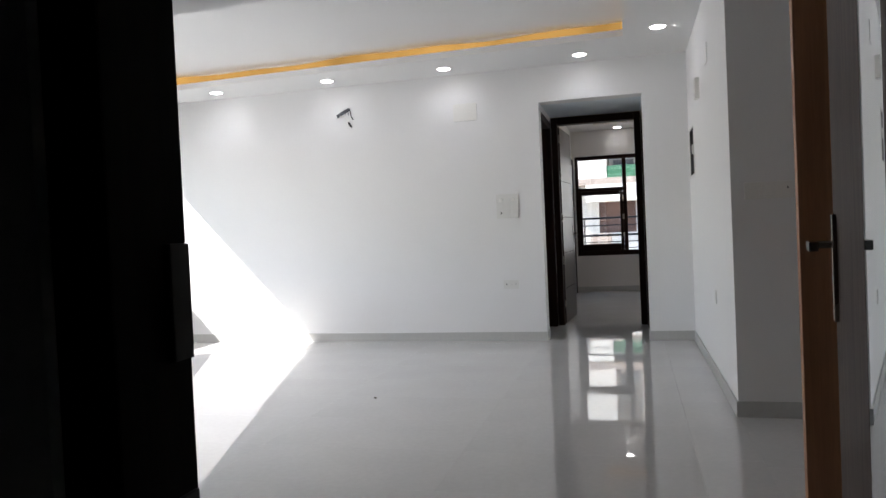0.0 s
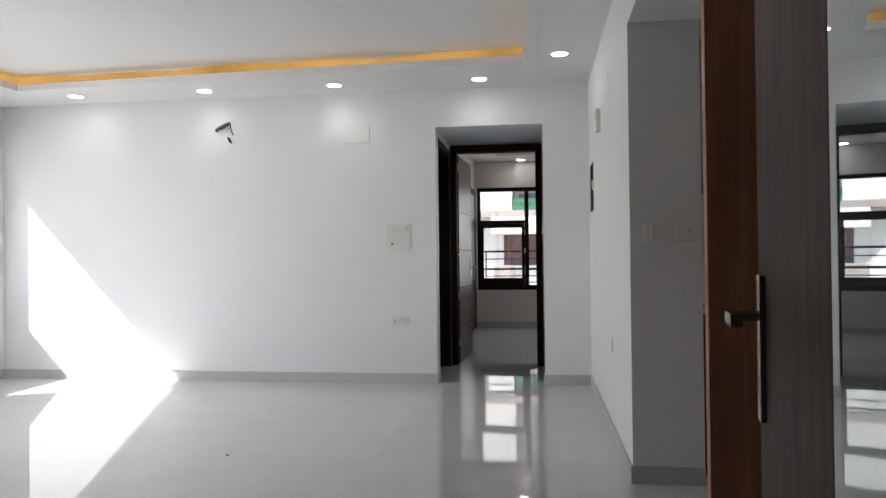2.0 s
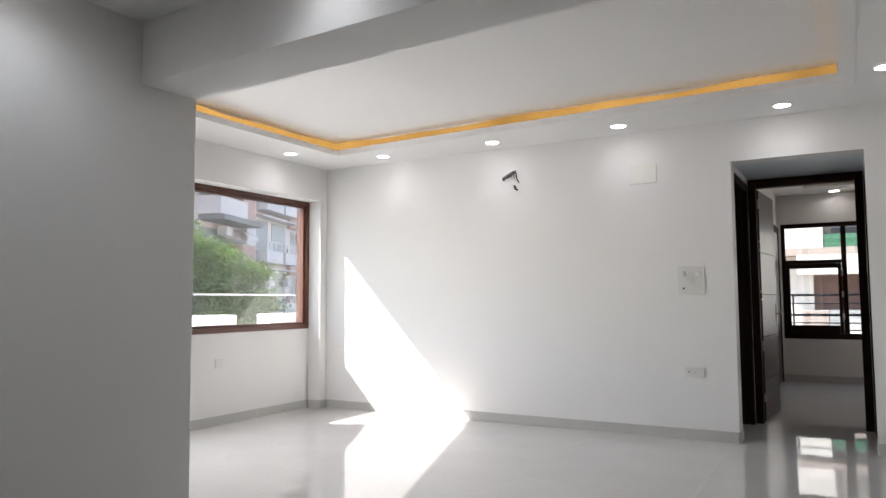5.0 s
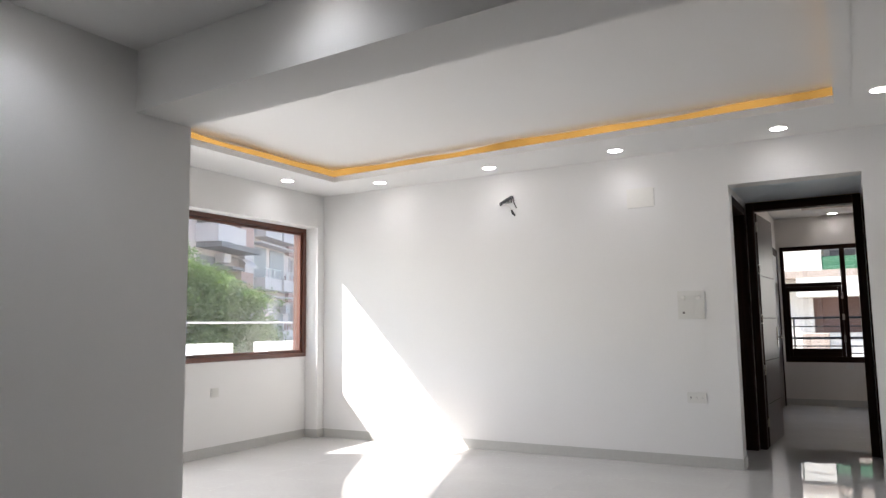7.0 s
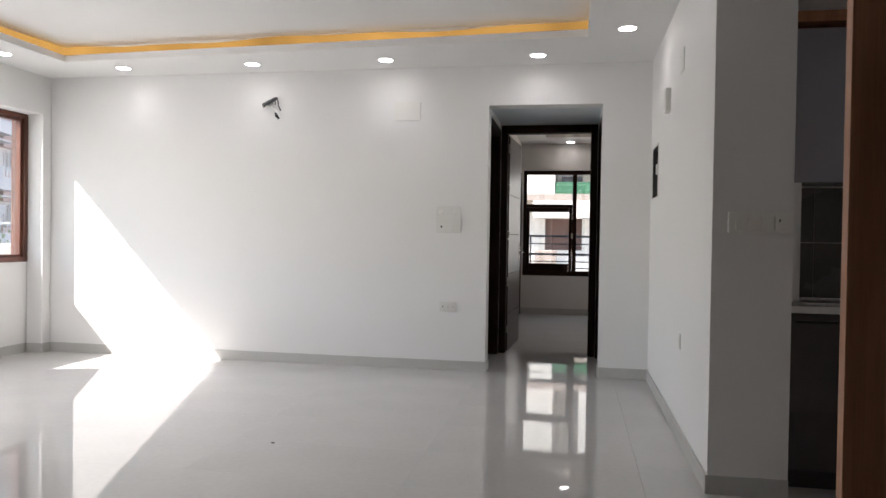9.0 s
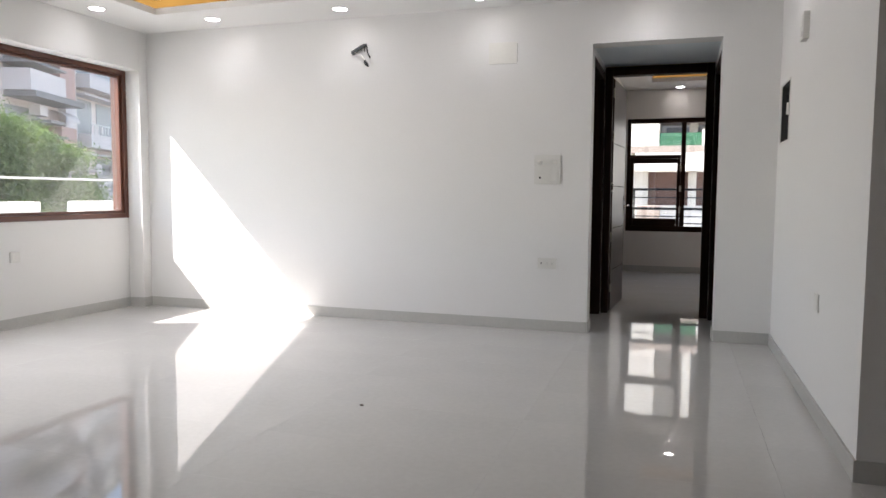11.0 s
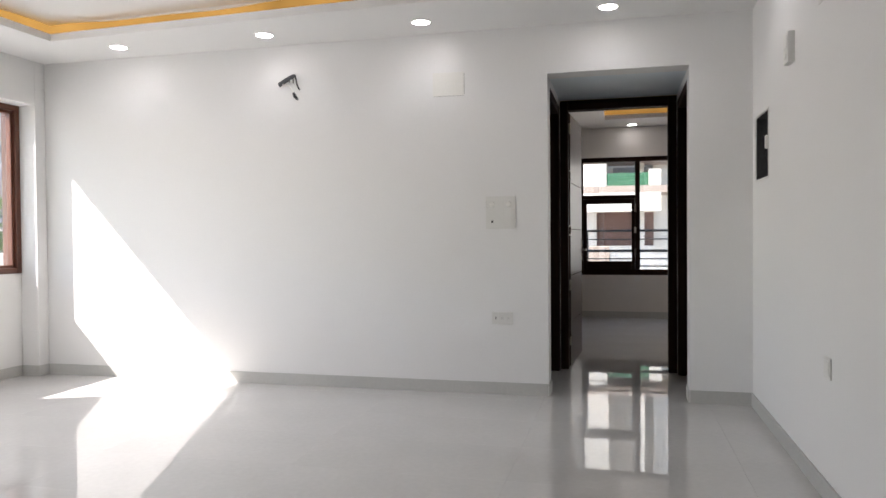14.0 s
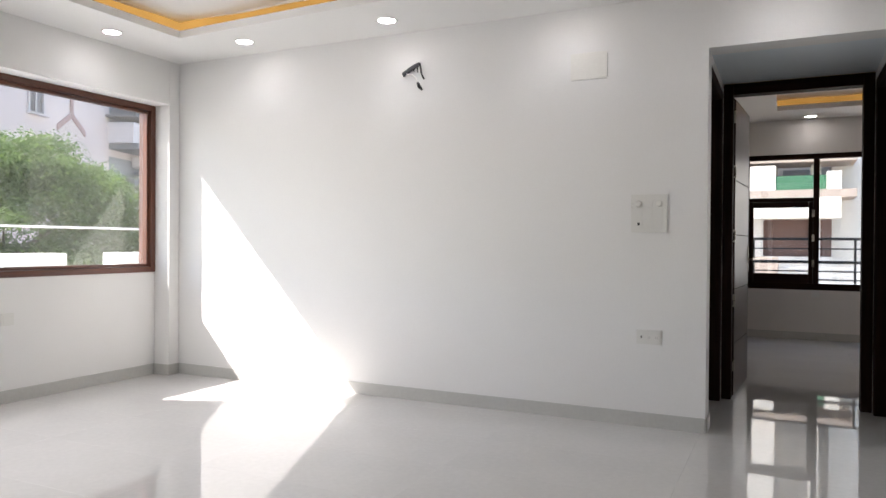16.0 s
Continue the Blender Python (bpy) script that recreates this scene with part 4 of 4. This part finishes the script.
def bay_plain(y0):
    """A flush bay with a forked trim band and narrow windows."""
    for f in range(6):
        facade_window(ap, 0.02, y0 + 0.55, 0.72 + 2.9 * f, 0.75, 1.2, 90)
    for f in (1, 3, 5):
        z = 1.0 + 2.9 * f
        bm = boxes((0.0, y0 + 2.57, z + 0.02, 0.05, y0 + 2.75, z + 2.6))
        for s_ in (-1, 1):
            vs = [bm.verts.new(p) for x in (0.0, 0.05) for p in ((x, y0 + 2.66, z + 0.1), (x, y0 + 2.66 + s_ * 0.9, z - 0.50), (x, y0 + 2.66 + s_ * 0.9, z - 0.74), (x, y0 + 2.66, z - 0.14))]
            for q in ((0, 1, 2, 3), (7, 6, 5, 4), (0, 3, 7, 4), (1, 0, 4, 5), (2, 1, 5, 6), (3, 2, 6, 7)):
                bm.faces.new([vs[i] for i in q])
        part("trim_band", bm, TRIMRED, ap, "brick-red forked trim band")


bay_plain(-2.5)
bay_brick(2.7)
for y0 in (8.65, 11.35, 16.9, 20.0):
    bay_white(y0)
for f in range(6):
    z = 1.9 + 2.9 * f
    part("brick_panel", boxes((0.0, 13.9, z - 1.2, 0.25, 16.6, z + 0.4)), BRICK, ap, "pink brick panel")
    facade_window(ap, 0.02, 15.2, z + 0.5, 1.3, 1.0, 90)
    part("pilaster", boxes((0.0, 7.35, z - 1.5, 0.35, 8.5, z + 1.38)), FACADE3W, ap)
t = thing("awning", "green sheet awning over a shop stall", "awning", pose(-17.8, 17.7, 2.28, 0, 0, -50))
bm = bmesh.new()
vs = [bm.verts.new(p) for p in ((-0.6, -0.48, 0.24), (-0.6, 0.48, 0.24), (0.3, 0.66, 0), (0.3, -0.66, 0), (-0.6, -0.48, 0.20), (-0.6, 0.48, 0.20), (0.3, 0.66, -0.09), (0.3, -0.66, -0.09))]
for q in ((0, 1, 2, 3), (7, 6, 5, 4), (3, 2, 6, 7), (0, 3, 7, 4), (1, 0, 4, 5), (2, 1, 5, 6)):
    bm.faces.new([vs[i] for i in q])
part("sheet", bm, AWNING, t)
for y in (-0.5, 0.5):
    part("pole", tube(bmesh.new(), [(0.2, y, GZ - 2.28), (0.2, y, -0.06)], 0.03, 8), RAIL, t)

# white house seen through the bedroom window
wh = thing("white_house", "sunlit white house with balconies and brown blinds", "house", pose(0, 26, GZ))
Z = -GZ
part("wall", boxes((-9, 0, 0, -1.12, 6, 12), (0.15, 0, 0, 0.40, 6, 12), (0.70, 0.8, 0, 10, 6, 12), (-1.12, 0, 0, 0.15, 6, Z + 0.9), (-1.12, 0, Z + 2.0, 0.70, 6, Z + 2.82), (0.40, 0.0, 0, 0.70, 6, Z + 0.9), (-0.76, 1.8, Z + 2.82, 0.70, 6, 12), (-1.12, 0, Z + 2.82, -0.76, 6, 12)), FACADE3, wh)
part("roof", boxes((-9.2, -0.3, 12, 10.2, 6.2, 12.3)), CONCRETE, wh)
part("slab", boxes((-3, -0.9, Z + 2.58, 1.25, 0.79, Z + 2.80)), CREAM, wh)
part("slab", boxes((-3, -0.9, Z + 3.58, 1.25, 0.79, Z + 3.80)), CREAM, wh)
part("parapet", boxes((-3, -0.9, Z + 2.80, -0.78, -0.75, Z + 3.5)), FACADE3, wh)
part("parapet", boxes((-0.77, -0.88, Z + 2.80, 0.50, -0.84, Z + 3.2)), GREENCLOTH, wh, "green netting on the balcony rail")
part("parapet", boxes((0.51, -0.9, Z + 2.80, 0.87, -0.75, Z + 3.3)), FACADE3, wh)
part("apron", boxes((-1.5, -0.9, Z + 2.0, 0.87, -0.75, Z + 2.58)), FACADE3, wh)
part("window", boxes((-1.12, 0.3, Z + 0.9, 0.15, 0.35, Z + 2.0)), CURTAIN, wh, "window with a brown blind")
part("window", boxes((0.40, 0.3, Z + 0.9, 0.70, 0.35, Z + 2.0)), CURTAIN, wh, "window with a brown blind")
part("window", boxes((-0.6, 1.7, Z + 2.9, 0.5, 1.75, Z + 3.6)), PANE, wh)
part("planter", boxes((-1.37, -1.9, Z + 0.2, -0.68, -0.9, Z + 0.9)), CREAM, wh, "cream stucco planter wall")
bm = bmesh.new()
for k in range(14):
    tube(bm, [(-0.66 + 0.16 * k, -1.5, Z + 0.1), (-0.66 + 0.16 * k, -1.5, Z + 0.62)], 0.012, 6)
for z in (0.2, 0.42, 0.62):
    tube(bm, [(-0.7, -1.5, Z + z), (1.6, -1.5, Z + z)], 0.014, 6)
part("grille", bm, RAIL, wh, "white steel grille")

# tree outside the living room window
rnd = np.random.RandomState(5)
tree = thing("tree", "leafy green street tree beside the balcony", "tree", pose(-14.0, 11.3, GZ))
bm = tube(bmesh.new(), [(0, 0, 0), (0.1, 0.05, 1.5), (0.0, 0.1, 3.0), (0.15, 0.0, 4.6)], [0.24, 0.19, 0.16, 0.10], 10)
for k in range(12):
    a, z0 = k * 2.4, 2.2 + 0.2 * k
    r = 1.5 + 1.0 * rnd.rand()
    tube(bm, [(0.05, 0.05, z0), (0.5 * r * math.cos(a), 0.5 * r * math.sin(a), z0 + 0.7), (r * math.cos(a), r * math.sin(a), z0 + 1.2 + 0.8 * rnd.rand())], [0.08, 0.05, 0.02], 6)
part("trunk", bm, BARK, tree)
# sprays of leaves on a lumpy crown: leaves of a spray share its tilt and hang a little at the tips
V, F = [], []
for k in range(270):
    v = rnd.normal(size=3)
    v /= np.linalg.norm(v)
    lump = 1.0 + 0.07 * math.sin(3.1 * v[0] + 1.7) * math.cos(2.3 * v[1]) + 0.10 * math.sin(5.0 * v[2] + 2.0 * v[0])
    c = np.array((0, 0, 4.98)) + v * np.array((2.75, 2.75, 2.25)) * lump * (0.62 + 0.38 * rnd.rand() ** 0.7)
    n = 560
    off = rnd.normal(size=(n, 3)) * (0.25, 0.25, 0.11)
    off[:, 2] -= 0.35 * (off[:, 0] ** 2 + off[:, 1] ** 2)
    d = rnd.normal(size=(n, 3)) * (1, 1, 0.35) + off * 2.0 + (0, 0, -0.3)
    d /= np.linalg.norm(d, axis=1)[:, None]
    u = rnd.normal(size=(n, 3)) * 0.5 + (0, 0, 1)
    s = np.cross(d, u)
    s /= np.linalg.norm(s, axis=1)[:, None]
    L, W = 0.032 + 0.028 * rnd.rand(n, 1), 0.014 + 0.011 * rnd.rand(n, 1)
    p = c + off
    quad = np.stack((p - d * L, p + s * W, p + d * L - (0, 0, 0.01), p - s * W), axis=1).reshape(-1, 3)
    i = 4 * len(F)
    V.append(quad)
    F += [(j, j + 1, j + 2, j + 3) for j in range(i, i + 4 * n, 4)]
me = bpy.data.meshes.new("crown")
me.from_pydata(np.concatenate(V).tolist(), [], F)
me.materials.append(FOLIAGE)
cr = new("crown", me)
cr.parent = tree
tagged(cr, kind="stuff")

# ---------------------------------------------------------------- floor tiles, one by one
TW, TL, GAP = 1.20, 0.60, 0.0005


def tiles(name, x0, y0, x1, y1, ox, oy):
    root = thing(name, "polished pale grey vitrified floor tiles", "floor", pose(0, 0, 0), kind="structure")
    cache = {}
    x = ox + math.floor((x0 - ox) / TW) * TW
    while x < x1 - 1e-4:
        y = oy + math.floor((y0 - oy) / TL) * TL
        while y < y1 - 1e-4:
            a0, a1, b0, b1 = max(x, x0) + GAP / 2, min(x + TW, x1) - GAP / 2, max(y, y0) + GAP / 2, min(y + TL, y1) - GAP / 2
            if a1 - a0 > 0.01 and b1 - b0 > 0.01:
                w, h = round(a1 - a0, 4), round(b1 - b0, 4)
                if (w, h) not in cache:
                    bm = bmesh.new()
                    c = 0.0002
                    lo = [bm.verts.new(p) for p in ((-w / 2, -h / 2, -0.011), (w / 2, -h / 2, -0.011), (w / 2, h / 2, -0.011), (-w / 2, h / 2, -0.011))]
                    mi = [bm.verts.new((v.co.x, v.co.y, -c)) for v in lo]
                    up = [bm.verts.new((v.co.x * (1 - 2 * c / w), v.co.y * (1 - 2 * c / h), 0)) for v in lo]
                    for k in range(4):
                        j = (k + 1) % 4
                        bm.faces.new((lo[k], lo[j], mi[j], mi[k]))
                        bm.faces.new((mi[k], mi[j], up[j], up[k]))
                    bm.faces.new(up)
                    cache[(w, h)] = mesh("tile", bm, TILE)
                ob = new("tile", cache[(w, h)])
                ob.parent = root
                ob.matrix_basis = pose((a0 + a1) / 2, (b0 + b1) / 2, 0)
            y += TL
        x += TW


tiles("floor_living", XW, EY1 - 0.88, XE, YN, -2.15, 4.38)
tiles("floor_kitchen", XE, EY1 - 0.88, 2.5, 5.35, XE, 4.9)
tiles("floor_passage", -2.65, YN, 2.5, PY + 0.06, OX0, YN)
tiles("floor_bedroom", -1.02, PY + 0.06, 2.5, BY, -1.02, PY + 0.06)
